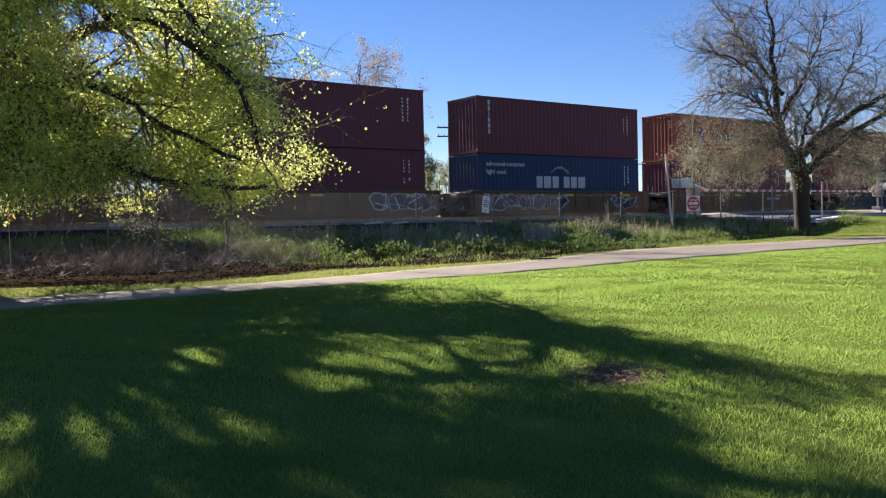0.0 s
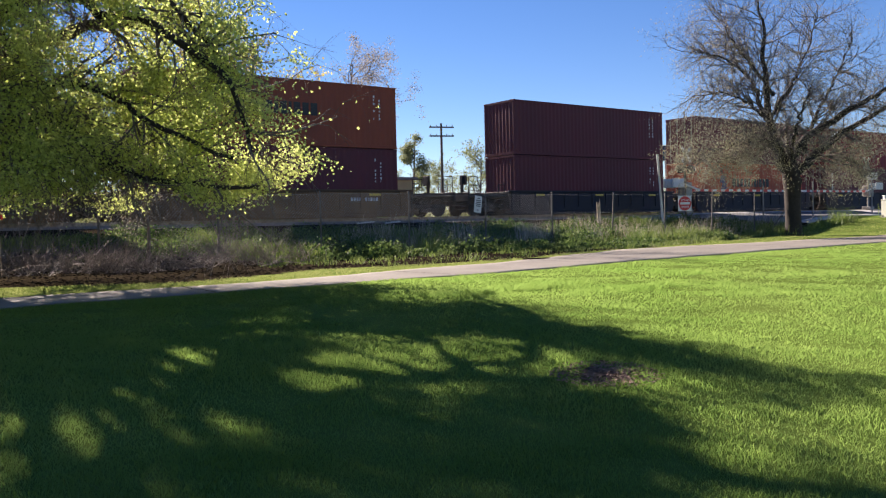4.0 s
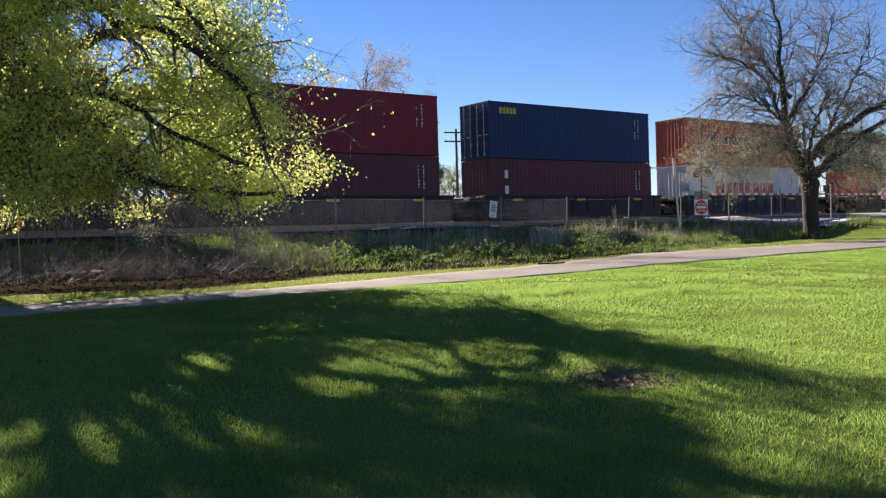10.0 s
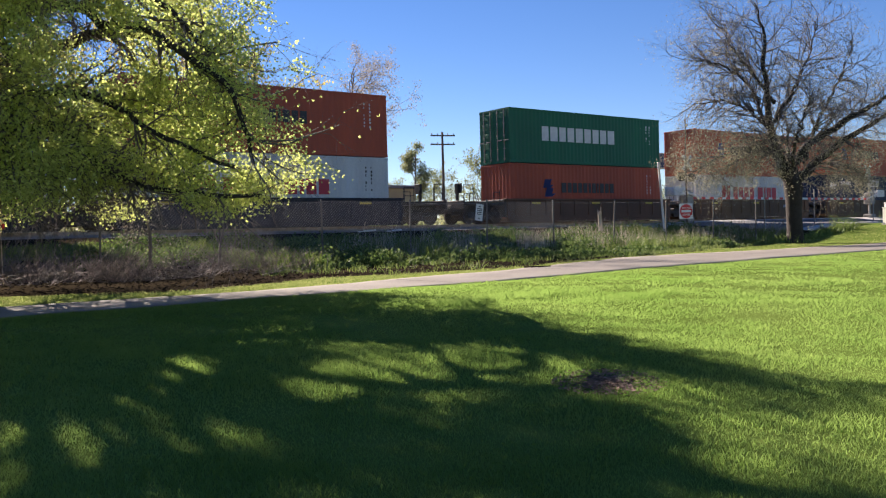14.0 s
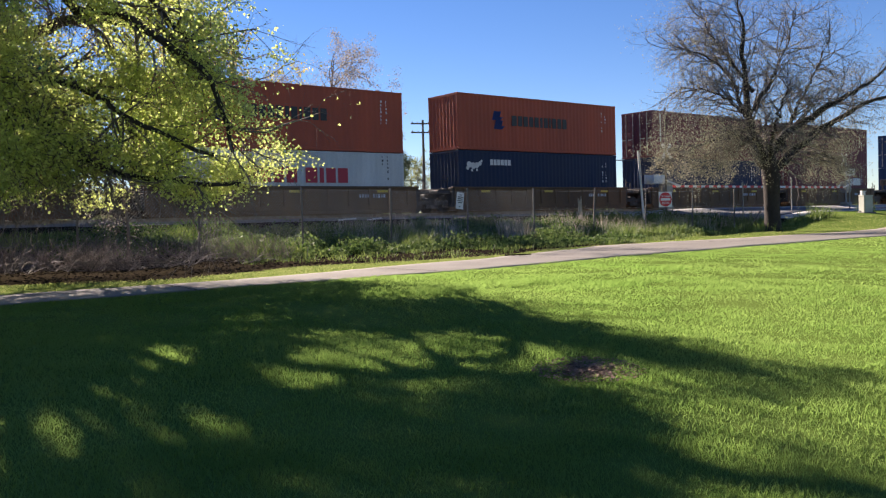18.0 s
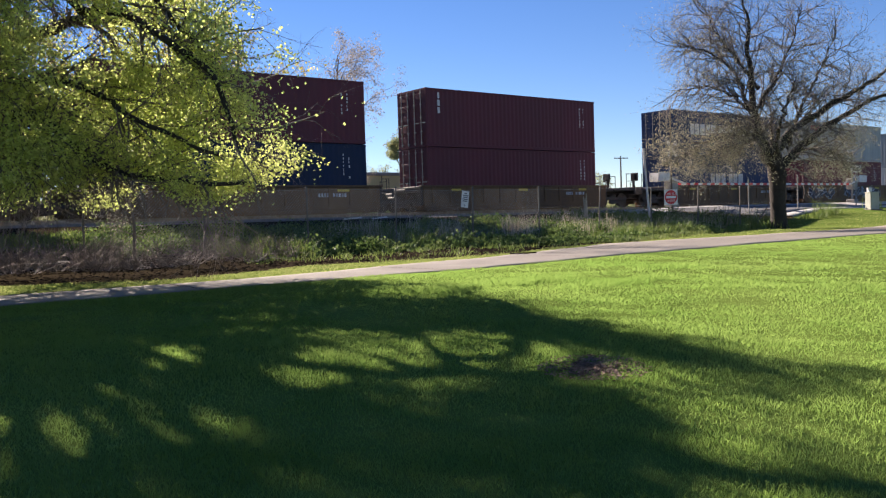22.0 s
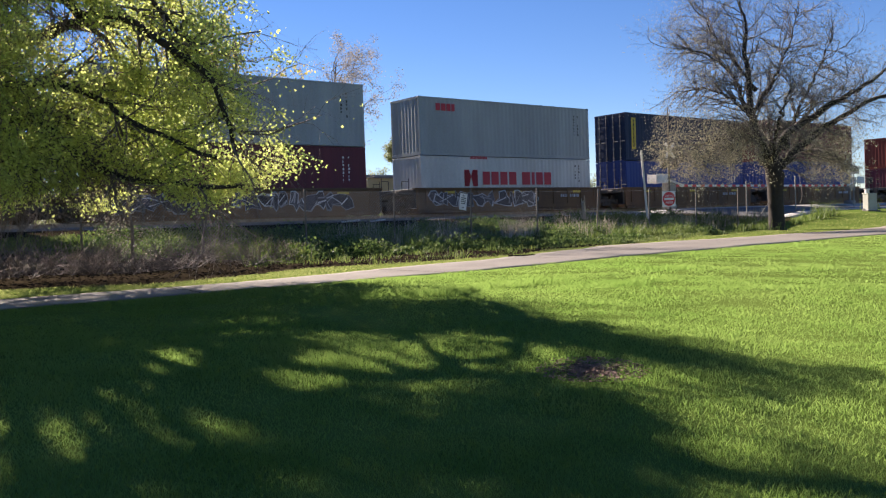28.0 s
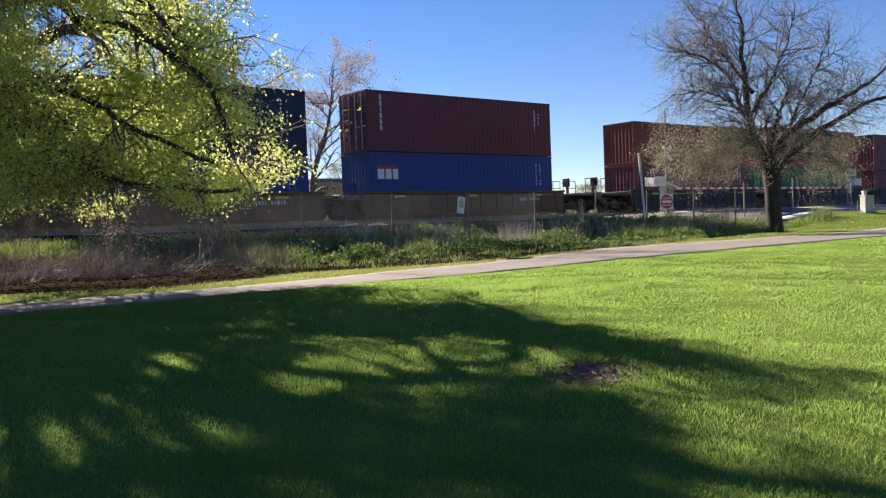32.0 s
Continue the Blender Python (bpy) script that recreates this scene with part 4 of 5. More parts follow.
def utility_box(s, w, wide, deep, high, label, paint):
    g = on_ground(s, w)
    ob = thing("utility_box", Matrix.Translation(g) @ pose(0, 0, 0, 0, 0, 12), label, "utility box", "utility boxes by the road")
    part("body", boxed(-wide / 2, wide / 2, -deep / 2, deep / 2, 0, high, bevel=0.02), paint, ob)
    part("lid", boxed(-wide / 2 - 0.02, wide / 2 + 0.02, -deep / 2 - 0.02, deep / 2 + 0.02, high, high + 0.05, bevel=0.015), paint, ob)
    part("door", boxed(-wide / 2 + 0.05, wide / 2 - 0.05, -deep / 2 - 0.012, -deep / 2, 0.08, high - 0.06, bevel=0.005), paint, ob)
    part("pad", boxed(-wide / 2 - 0.1, wide / 2 + 0.1, -deep / 2 - 0.1, deep / 2 + 0.1, -0.05, 0.03), M_PATH, ob)


utility_box(42.3, 20.1, 0.5, 0.4, 0.82, "grey-green steel utility box on the grass by the road", M_GREYBOX)
utility_box(43.7, 20.9, 0.2, 0.16, 1.02, "slim grey service post beside a utility box", M_WHITE)


def road_sign_post(s, w, high):
    g = on_ground(s, w)
    ob = thing("road_sign", Matrix.Translation(g), "small white road sign on a thin steel post", "road sign")
    part("post", rod(bmesh.new(), (0, 0, -0.1), (0, 0, high), 0.035), M_GALV, ob)
    part("plate", boxed(-0.3, 0.3, -0.05, -0.035, high - 0.4, high, bevel=0.004), M_WHITE, ob)
    bm = bmesh.new()
    for z in (-0.13, -0.22, -0.3):
        box(bm, -0.2, 0.2, -0.056, -0.049, high + z - 0.02, high + z + 0.02)
    part("lines_of_writing", bm, M_BLACK, ob)


road_sign_post(48.6, 24.0, 2.35)
for _s, _w in ((38.6, 24.5), (42.0, 23.8)):
    _p = thing("steel_post", Matrix.Translation(on_ground(_s, _w)), "bare grey steel post in the weeds", "post", "old steel posts")
    part("shaft", rod(bmesh.new(), (0, 0, -0.1), (0, 0, 1.75), 0.035), M_GALV, _p)
    part("cap", rod(bmesh.new(), (0, 0, 1.75), (0, 0, 1.79), 0.04, 0.02), M_GALV, _p)


def lying_board(s, w, turn):
    ob = thing("lying_board", Matrix.Translation(on_ground(s, w, 0.05)) @ pose(0, 0, 0, 3, -4, turn), "pale weathered board lying on the gravel", "board", "boards beside the rails")
    part("plank", boxed(-0.4, 0.4, -0.07, 0.07, -0.02, 0.03, bevel=0.008), M_WHITE, ob)
    part("nailed_cleat", boxed(-0.3, -0.22, -0.08, 0.08, 0.03, 0.06, bevel=0.005), M_POLE, ob)


lying_board(18.9, 30.5, 28)
lying_board(20.2, 30.4, 46)


def old_stump():
    ob = thing("old_stump_post", Matrix.Translation(on_ground(bearing(11.0, 26), 26.0)) @ pose(0, 0, 0, 4, -5, 20), "splintered pale wooden post standing in the weeds", "post")
    part("shaft", rod(bmesh.new(), (0, 0, -0.2), (0, 0, 1.05), 0.10, 0.085, 9), M_DRY, ob)
    for k, (x, y, h) in enumerate(((-0.05, 0.02, 0.2), (0.04, -0.03, 0.32), (0.03, 0.05, 0.14))):
        part("splinter", rod(bmesh.new(), (x, y, 1.0), (x * 1.4, y * 1.3, 1.05 + h), 0.04, 0.008, 5), M_DRY, ob)


# ---- distance ----
def bearing(az, w):
    """The place along the railway that lies az degrees to the right of straight ahead, w metres out."""
    return w * math.tan(TRACK + radians(az))


old_stump()


def utility_pole(s, w, high, arms):
    g = plan(s, w, 1.7)
    ob = thing("utility_pole", Matrix.Translation(g) @ pose(0, 0, 0, 0, 0, 15), "weathered wooden utility pole with cross-arms", "utility pole", "utility poles beyond the railway")
    part("pole", rod(bmesh.new(), (0, 0, 0), (0, 0, high), 0.17, 0.11, 10), M_POLE, ob)
    for z in arms:
        a = part("crossarm", boxed(-1.3, 1.3, -0.2, -0.08, high - z - 0.07, high - z + 0.07, bevel=0.01), M_POLE, ob)
        ins = mesh_of("insulator", rod(bmesh.new(), (0, -0.14, 0.07), (0, -0.14, 0.25), 0.05, 0.03, 8), M_GREYBOX)
        for x in (-1.15, -0.55, 0.55, 1.15):
            part("insulator", ins, None, a, at=pose(x, 0, high - z))


utility_pole(bearing(0.6, 70), 70.0, 10.2, (0.4, 1.3))
utility_pole(bearing(13.3, 97), 97.0, 9.8, (0.4,))
utility_pole(bearing(6.0, 120), 120.0, 9.5, (0.4,))
utility_pole(bearing(-9.0, 90), 90.0, 9.5, (0.4, 1.2))


def far_building(s, w, lx, ly, h, label, wall):
    ob = thing("building", place(s, w, 1.7), label, "building")
    part("wall", boxed(-lx / 2, lx / 2, -ly / 2, ly / 2, 0, h), wall, ob)
    part("roof", boxed(-lx / 2 - 0.3, lx / 2 + 0.3, -ly / 2 - 0.3, ly / 2 + 0.3, h, h + 0.3, bevel=0.05), M_ROOF, ob)
    for k in range(int(lx / 3)):
        win = part("window", boxed(-lx / 2 + 0.9 + 3 * k, -lx / 2 + 2.1 + 3 * k, -ly / 2 - 0.06, -ly / 2 + 0.02, 1.0, 2.4, bevel=0.02), M_WHITE, ob)
        part("pane", boxed(-lx / 2 + 1.0 + 3 * k, -lx / 2 + 2.0 + 3 * k, -ly / 2 - 0.075, -ly / 2 - 0.06, 1.1, 2.3), M_GLASS, win)


far_building(bearing(-5.4, 72), 72.0, 9, 8, 4.2, "low yellow stucco building with a flat grey roof", M_STUCCO)
far_building(bearing(6.5, 130), 130.0, 26, 12, 4.4, "long pale warehouse with a flat roof beyond the railway", M_ROOF)


def roadside_board(s, w):
    ob = thing("roadside_board", place(s, w, 1.7, -20), "grey-blue advertising board on a steel pole", "sign board")
    part("pole", rod(bmesh.new(), (0, 0, 0), (0, 0, 7.2), 0.12, n=10), M_GALV, ob)
    part("board", boxed(-1.0, 1.0, -0.15, 0.15, 6.4, 8.2, bevel=0.04), M_GREYBOX, ob)
    part("face", boxed(-0.9, 0.9, -0.17, -0.15, 6.5, 8.1), PAINT["blue"], ob)


roadside_board(bearing(15.3, 62), 62.0)


# ---- trees ----
def branch_out(rng, start, d, length, radius, level, out, tips, bend, droop, kids, shrink=0.62):
    """A limb as a bent polyline; side limbs grow from its outer two thirds."""
    n = 6 if level < 2 else 4 if level < 3 else 3
    pts, p, dd = [np.array(start, float)], np.array(start, float), np.array(d, float) / np.linalg.norm(d)
    for k in range(n - 1):
        dd = dd + rng.normal(0, bend, 3) + np.array([0, 0, droop[min(level, len(droop) - 1)]])
        dd /= np.linalg.norm(dd)
        p = p + dd * length / (n - 1)
        pts.append(p.copy())
    pts = np.array(pts)
    out.append((level, pts, np.linspace(radius, radius * 0.35, n)))
    if level >= len(kids):
        tips.append(pts)
        return
    for k in range(kids[level]):
        f = rng.uniform(0.25, 1.0)
        i = min(int(f * (n - 1)), n - 2)
        q = pts[i] + (pts[i + 1] - pts[i]) * (f * (n - 1) - i)
        ax = (pts[i + 1] - pts[i]) / np.linalg.norm(pts[i + 1] - pts[i])
        side = np.cross(ax, rng.normal(size=3))
        side /= np.linalg.norm(side) + 1e-9
        ang = rng.uniform(0.45, 1.05)
        branch_out(rng, q, ax * math.cos(ang) + side * math.sin(ang), length * shrink * rng.uniform(0.7, 1.2), radius * (1 - 0.6 * f) * 0.55, level + 1, out, tips, bend, droop, kids, shrink)


def wood_parts(ob, out, mat, thin_from=2):
    for lv, p, r in out:
        if lv < thin_from:
            part("limb", fast_mesh("limb", *tubes([(p, r)], 8), mat, True), None, ob)
    thin = [(p, r) for lv, p, r in out if lv >= thin_from]
    if thin:
        tagged(part("twig_mass", fast_mesh("twig_mass", *tubes(thin, 3), mat), None, ob), kind="stuff")


LEAF = 0.055


def shade_wanted(gx, gy):
    """How deep the crown's shade is over the lawn: a full crown with its outline, less its sun holes."""
    rim = np.interp(gy, (3.0, 4.3, 5.0, 5.5, 5.9, 6.2, 6.9, 7.5, 8.4, 9.2, 10.5, 12.6), (0.9, 1.05, 1.3, 1.7, 2.6, 3.4, 3.0, 2.55, 1.95, 1.3, 0.86, 0.45))
    rag = 0.22 * np.sin(5.1 * gy + 2 * np.sin(2.3 * gx)) * np.sin(3.7 * gx + 1.4) + 0.16 * np.sin(13 * gy + 3 * np.sin(4.1 * gx)) * np.sin(9.3 * gx + 2 * np.sin(3.3 * gy))
    shade = smooth(0.32, -0.22, gx - rim + rag)
    side = -gx * SU + gy * CU
    shade *= 1 - smooth(10.8, 11.5, side + rag) * np.where(gx < -2.6, 0.75, 0.95)
    for cx, cy, rx, ry, deep in (
            (-0.42, 6.85, 0.5, 0.5, 1.0), (-0.85, 6.35, 0.3, 0.3, 0.9), (-0.05, 7.2, 0.40, 0.45, 0.9), (0.15, 11.0, 0.6, 0.9, 0.6), (0.35, 7.9, 0.3, 0.45, 0.45),
            (-0.6, 8.0, 0.4, 0.5, 0.4), (0.12, 6.3, 0.35, 0.3, 0.7), (-0.3, 5.6, 0.35, 0.25, 0.35), (0.9, 6.9, 0.6, 0.4, 0.75), (1.5, 6.25, 0.45, 0.35, 0.8),
            (-1.85, 6.9, 0.28, 0.42, 0.95), (-2.0, 5.7, 0.28, 0.42, 1.0), (-2.25, 4.9, 0.4, 0.32, 1.0), (-1.48, 5.1, 0.28, 0.38, 1.0), (-2.3, 4.2, 0.3, 0.2, 0.9),
            (1.9, 5.6, 0.5, 0.35, 0.7), (-1.0, 4.4, 0.25, 0.15, 0.3), (-1.6, 8.6, 0.4, 0.5, 0.3)):
        shade = shade * (1 - deep * np.exp(-(((gx - cx) / rx) ** 2 + ((gy - cy) / ry) ** 2) ** 2.0))
    return shade


def leafy_tree():
    """Big spreading tree beside the path: its trunk stands out of sight, its limbs sweep over the lawn and droop."""
    rng = np.random.default_rng(11)
    base = np.array((-8.3, 14.0, 0.6))
    ob = thing("leafy_tree", Matrix.Translation(base), "large spreading tree with drooping limbs and fresh yellow-green leaves", "tree")
    out, tips = [], []
    trunk = curve_through([(0, 0, -0.2), (0.05, 0, 1.2), (-0.05, 0.05, 2.4), (0.1, 0.05, 3.6)], 14)
    part("trunk", fast_mesh("trunk", *tubes([(trunk, np.linspace(0.48, 0.34, 14) + 0.16 * np.exp(-np.linspace(0, 6, 14)))], 14), M_BARK, True), None, ob)
    limbs = [
        ([(0.2, 0, 2.6), (1.4, 0.2, 4.7), (2.59, 0, 4.75), (3.0, 0, 4.45), (3.54, 0, 4.42), (3.99, 0, 4.14), (4.64, 0, 3.65), (5.0, 0, 3.3), (5.2, 0.1, 2.7), (5.3, 0.2, 2.1)], 0.105),
        ([(0.2, 0, 2.8), (0.6, -0.3, 4.8), (1.0, -0.2, 4.58), (1.4, 0, 4.0), (1.75, 0, 3.38), (2.4, 0, 3.34), (3.15, 0, 3.1), (3.5, 0, 2.85), (4.3, 0, 2.4), (5.0, 0.2, 2.1)], 0.09),
        ([(0.1, 0, 1.9), (0.8, -0.3, 2.6), (1.4, 0, 2.75), (2.03, 0, 2.83), (2.5, 0, 2.54), (2.73, 0, 2.17), (3.24, 0, 1.93), (3.8, 0, 1.73), (4.7, 0.1, 1.65), (5.4, 0.1, 1.6)], 0.085),
        ([(2.4, 0.1, 4.75), (3.1, 0.5, 5.1), (3.6, 0.7, 5.0), (4.1, 0.7, 4.6), (4.5, 0.7, 4.0)], 0.07),
        ([(0.1, 0, 3.2), (0.8, -1.0, 4.3), (1.2, -2.0, 4.9), (1.3, -3.2, 5.0)], 0.13),
        ([(0.1, 0, 3.3), (1.2, 1.6, 4.4), (2.4, 2.0, 4.8), (3.6, 2.2, 4.6), (4.5, 2.1, 3.9), (4.9, 2.0, 3.2)], 0.14),
        ([(0, 0, 3.6), (-0.6, 0.6, 5.0), (-0.8, 1.2, 6.0), (-0.4, 1.8, 6.6)], 0.16),
        ([(0, 0, 3.2), (-1.2, -1.2, 4.6), (-2.6, -2.2, 5.4), (-4.2, -2.6, 5.4)], 0.14),
        ([(0, 0, 3.0), (0.2, -1.4, 4.4), (0.3, -2.8, 5.2), (0.2, -4.2, 5.1)], 0.13),
        ([(0, 0, 3.4), (-1.0, 1.6, 5.0), (-2.4, 2.8, 6.2), (-4.0, 3.4, 6.4)], 0.14),
        ([(0.1, 0, 3.2), (1.0, -0.9, 4.5), (2.0, -1.4, 5.0), (2.7, -1.5, 5.2), (3.2, -1.5, 5.0)], 0.08),
        ([(0, 0, 2.8), (-0.8, 0.9, 3.8), (-1.8, 1.8, 4.4), (-3.0, 2.6, 4.6)], 0.10),
        ([(0, 0, 2.2), (0.6, 0.8, 2.8), (1.4, 1.4, 3.0), (2.4, 1.6, 2.8)], 0.07),
        ([(0, 0, 2.4), (-0.9, 0.2, 3.2), (-1.9, 0.5, 3.7), (-2.8, 0.6, 3.6)], 0.08),
        ([(0, 0, 2.6), (0.2, 1.2, 3.2), (0.6, 2.4, 3.5), (1.2, 3.6, 3.4)], 0.09),
        ([(0, 0, 2.8), (-0.5, 1.6, 3.6), (-0.8, 3.0, 4.2), (-0.6, 4.4, 4.4)], 0.10),
        ([(0, 0, 2.4), (0.9, 1.0, 2.9), (1.9, 2.0, 3.1), (2.8, 2.6, 2.9)], 0.08),
        ([(0, 0, 3.4), (-0.2, 1.5, 4.7), (-0.4, 3.0, 5.2), (0.3, 2.4, 5.4), (1.2, 1.5, 5.4), (1.9, 0.7, 5.2)], 0.10),
        ([(0, 0, 3.0), (-1.2, 1.6, 4.0), (-2.2, 2.5, 4.4), (-2.7, 3.2, 4.6)], 0.08),
        ([(0.1, 0, 2.2), (0.8, -0.3, 2.6), (1.5, -0.4, 2.5), (2.2, -0.4, 2.1)], 0.06),
        ([(0.1, -0.2, 2.3), (0.6, -0.6, 3.0), (1.2, -0.8, 3.0), (1.8, -0.8, 2.6)], 0.06),
        # The next five limbs rise out of view, added to shade the lawn.
        ([(0, 0, 3.6), (0.8, 0.2, 5.2), (2.0, 0.3, 6.2), (3.5, 0.1, 6.6)], 0.12),
        ([(0, 0, 3.8), (-0.3, -0.2, 5.6), (0.2, 0, 6.8), (1.2, 0.2, 7.4)], 0.12),
        ([(0, 0, 3.5), (-1.4, 0.2, 5.2), (-2.6, 0, 6.2), (-3.6, 0.1, 6.5)], 0.12),
        ([(0.4, 0, 4.2), (1.6, -0.3, 5.4), (2.8, -0.3, 5.9), (4.2, -0.2, 5.8)], 0.09),
        ([(0, 0, 3.8), (-0.8, 0.4, 5.4), (-1.6, 0.6, 6.8), (-2.2, 0.4, 7.6)], 0.11),
        ([(0, 0.2, 2.2), (-0.3, 1.2, 2.7), (0.2, 2.2, 2.5), (1.0, 2.8, 1.9)], 0.05),
        ([(0, 0.2, 2.0), (-0.6, 1.5, 2.6), (-0.2, 2.6, 2.4), (0.5, 3.3, 1.8)], 0.05),
        ([(0.3, 0.3, 2.2), (1.2, 0.9, 2.7), (2.0, 1.3, 2.4), (2.6, 1.4, 2.0)], 0.05),
    ]
    for n, (ctrl, rad) in enumerate(limbs):
        line = curve_through(ctrl, 26)
        line[1:] += rng.normal(0, 0.025, (25, 3))
        out.append((0, line, np.linspace(rad, 0.03, 26)))
        count = (30, 30, 30, 16, 18, 22, 18, 18, 18, 20, 15, 22, 18, 20, 24, 24, 22, 40, 26, 44, 36, 26, 26, 26, 26, 26, 30, 30, 40)[n] + (8 if n in (4, 6, 7, 8, 9, 10) else 0)
        for k in range(count):
            f = rng.uniform(0.22, 1.0)
            i = min(int(f * 25), 24)
            ax = line[i + 1] - line[i]
            ax /= np.linalg.norm(ax)
            side = np.cross(ax, rng.normal(size=3))
            side /= np.linalg.norm(side)
            if n < 4 and side[1] < 0 and rng.random() < 0.75:
                side = -side * [1, 1, -1]
            ang = rng.uniform(0.4, 1.2)
            branch_out(rng, line[i], ax * math.cos(ang) + side * math.sin(ang) + np.array([0, 0, 0.1]), rng.uniform(0.8, 1.7), 0.035 * (1.2 - f * 0.6), 1, out, tips, 0.22, (0, -0.05, -0.22, -0.3), (0, 4, 4), 0.6)
    wood_parts(ob, [o for o in out if o[0] < 1], M_BARK, 1)
    wood_parts(ob, [o for o in out if o[0] >= 1], M_BARK_GREY, 1)
    full = [n for t in tips for n in [int(rng.integers(34, 52) * (0.85 + 0.9 * max(-0.6, min(0.6, 2.0 * noise.noise(t[1] * 1.3)))))]]
    tw = np.array([t[rng.integers(0, len(t))] for t, n in zip(tips, full) for _ in range(n)])
    tw = tw + rng.normal(0, 0.11, tw.shape)
    tw = tw[tw[:, 2] > 1.62 + 0.3 * np.sin(tw[:, 0] * 2.3) + rng.normal(0, 0.12, len(tw))]
    # clumps and sun holes of the crown, told by where their light falls on the lawn: leaf cover per patch of lawn
    reach = 1 / math.tan(radians(SUN_EL))
    drop = (tw[:, 2] + base[2] - 0.35) * reach
    gx, gy = tw[:, 0] + base[0] + 0.616 * drop, tw[:, 1] + base[1] - 0.788 * drop
    want = shade_wanted(gx, gy)
    cell = 0.16
    key = (np.round(gx / cell) + 1000).astype(int) * 4000 + (np.round(gy / cell) + 1000).astype(int)
    _, where, count = np.unique(key, return_inverse=True, return_counts=True)
    cover = count[where] * LEAF**2 * 0.36 * 0.5 / (cell**2 * math.sin(radians(SUN_EL)))
    wish = -np.log(1 - 0.965 * want) / np.maximum(cover, 0.05)
    order = np.lexsort((tw[:, 2], where))
    first = np.concatenate([[0], np.cumsum(count)[:-1]])
    rank = np.empty(len(tw))
    rank[order] = (np.arange(len(tw)) - first[where[order]] + rng.random(len(tw))) / count[where[order]]
    keep = 0.8 * rank + 0.2 * rng.random(len(tw)) < np.clip(wish, 0.03, 1)
    more = rng.random(len(tw)) < np.clip(wish - 1, 0, 1) * 0.9
    inside = (gy < 14) & (gx < 7)
    keep |= ~inside & (rng.random(len(tw)) < 0.35)
    more &= inside
    # far-side leaves above the lowest boughs are thinned to let sun reach them
    keep &= ~((tw[:, 1] > 2.6) & (tw[:, 2] >= 2.9) & (tw[:, 0] < 1.5) & (rng.random(len(tw)) < 0.7))
    tw = np.concatenate([tw[keep], tw[more] + rng.normal(0, 0.07, (int(more.sum()), 3))])
    part("crown", fast_mesh("crown", *leaf_cards(rng, tw, LEAF), M_LEAF), None, ob)
    return ob


leafy_tree()


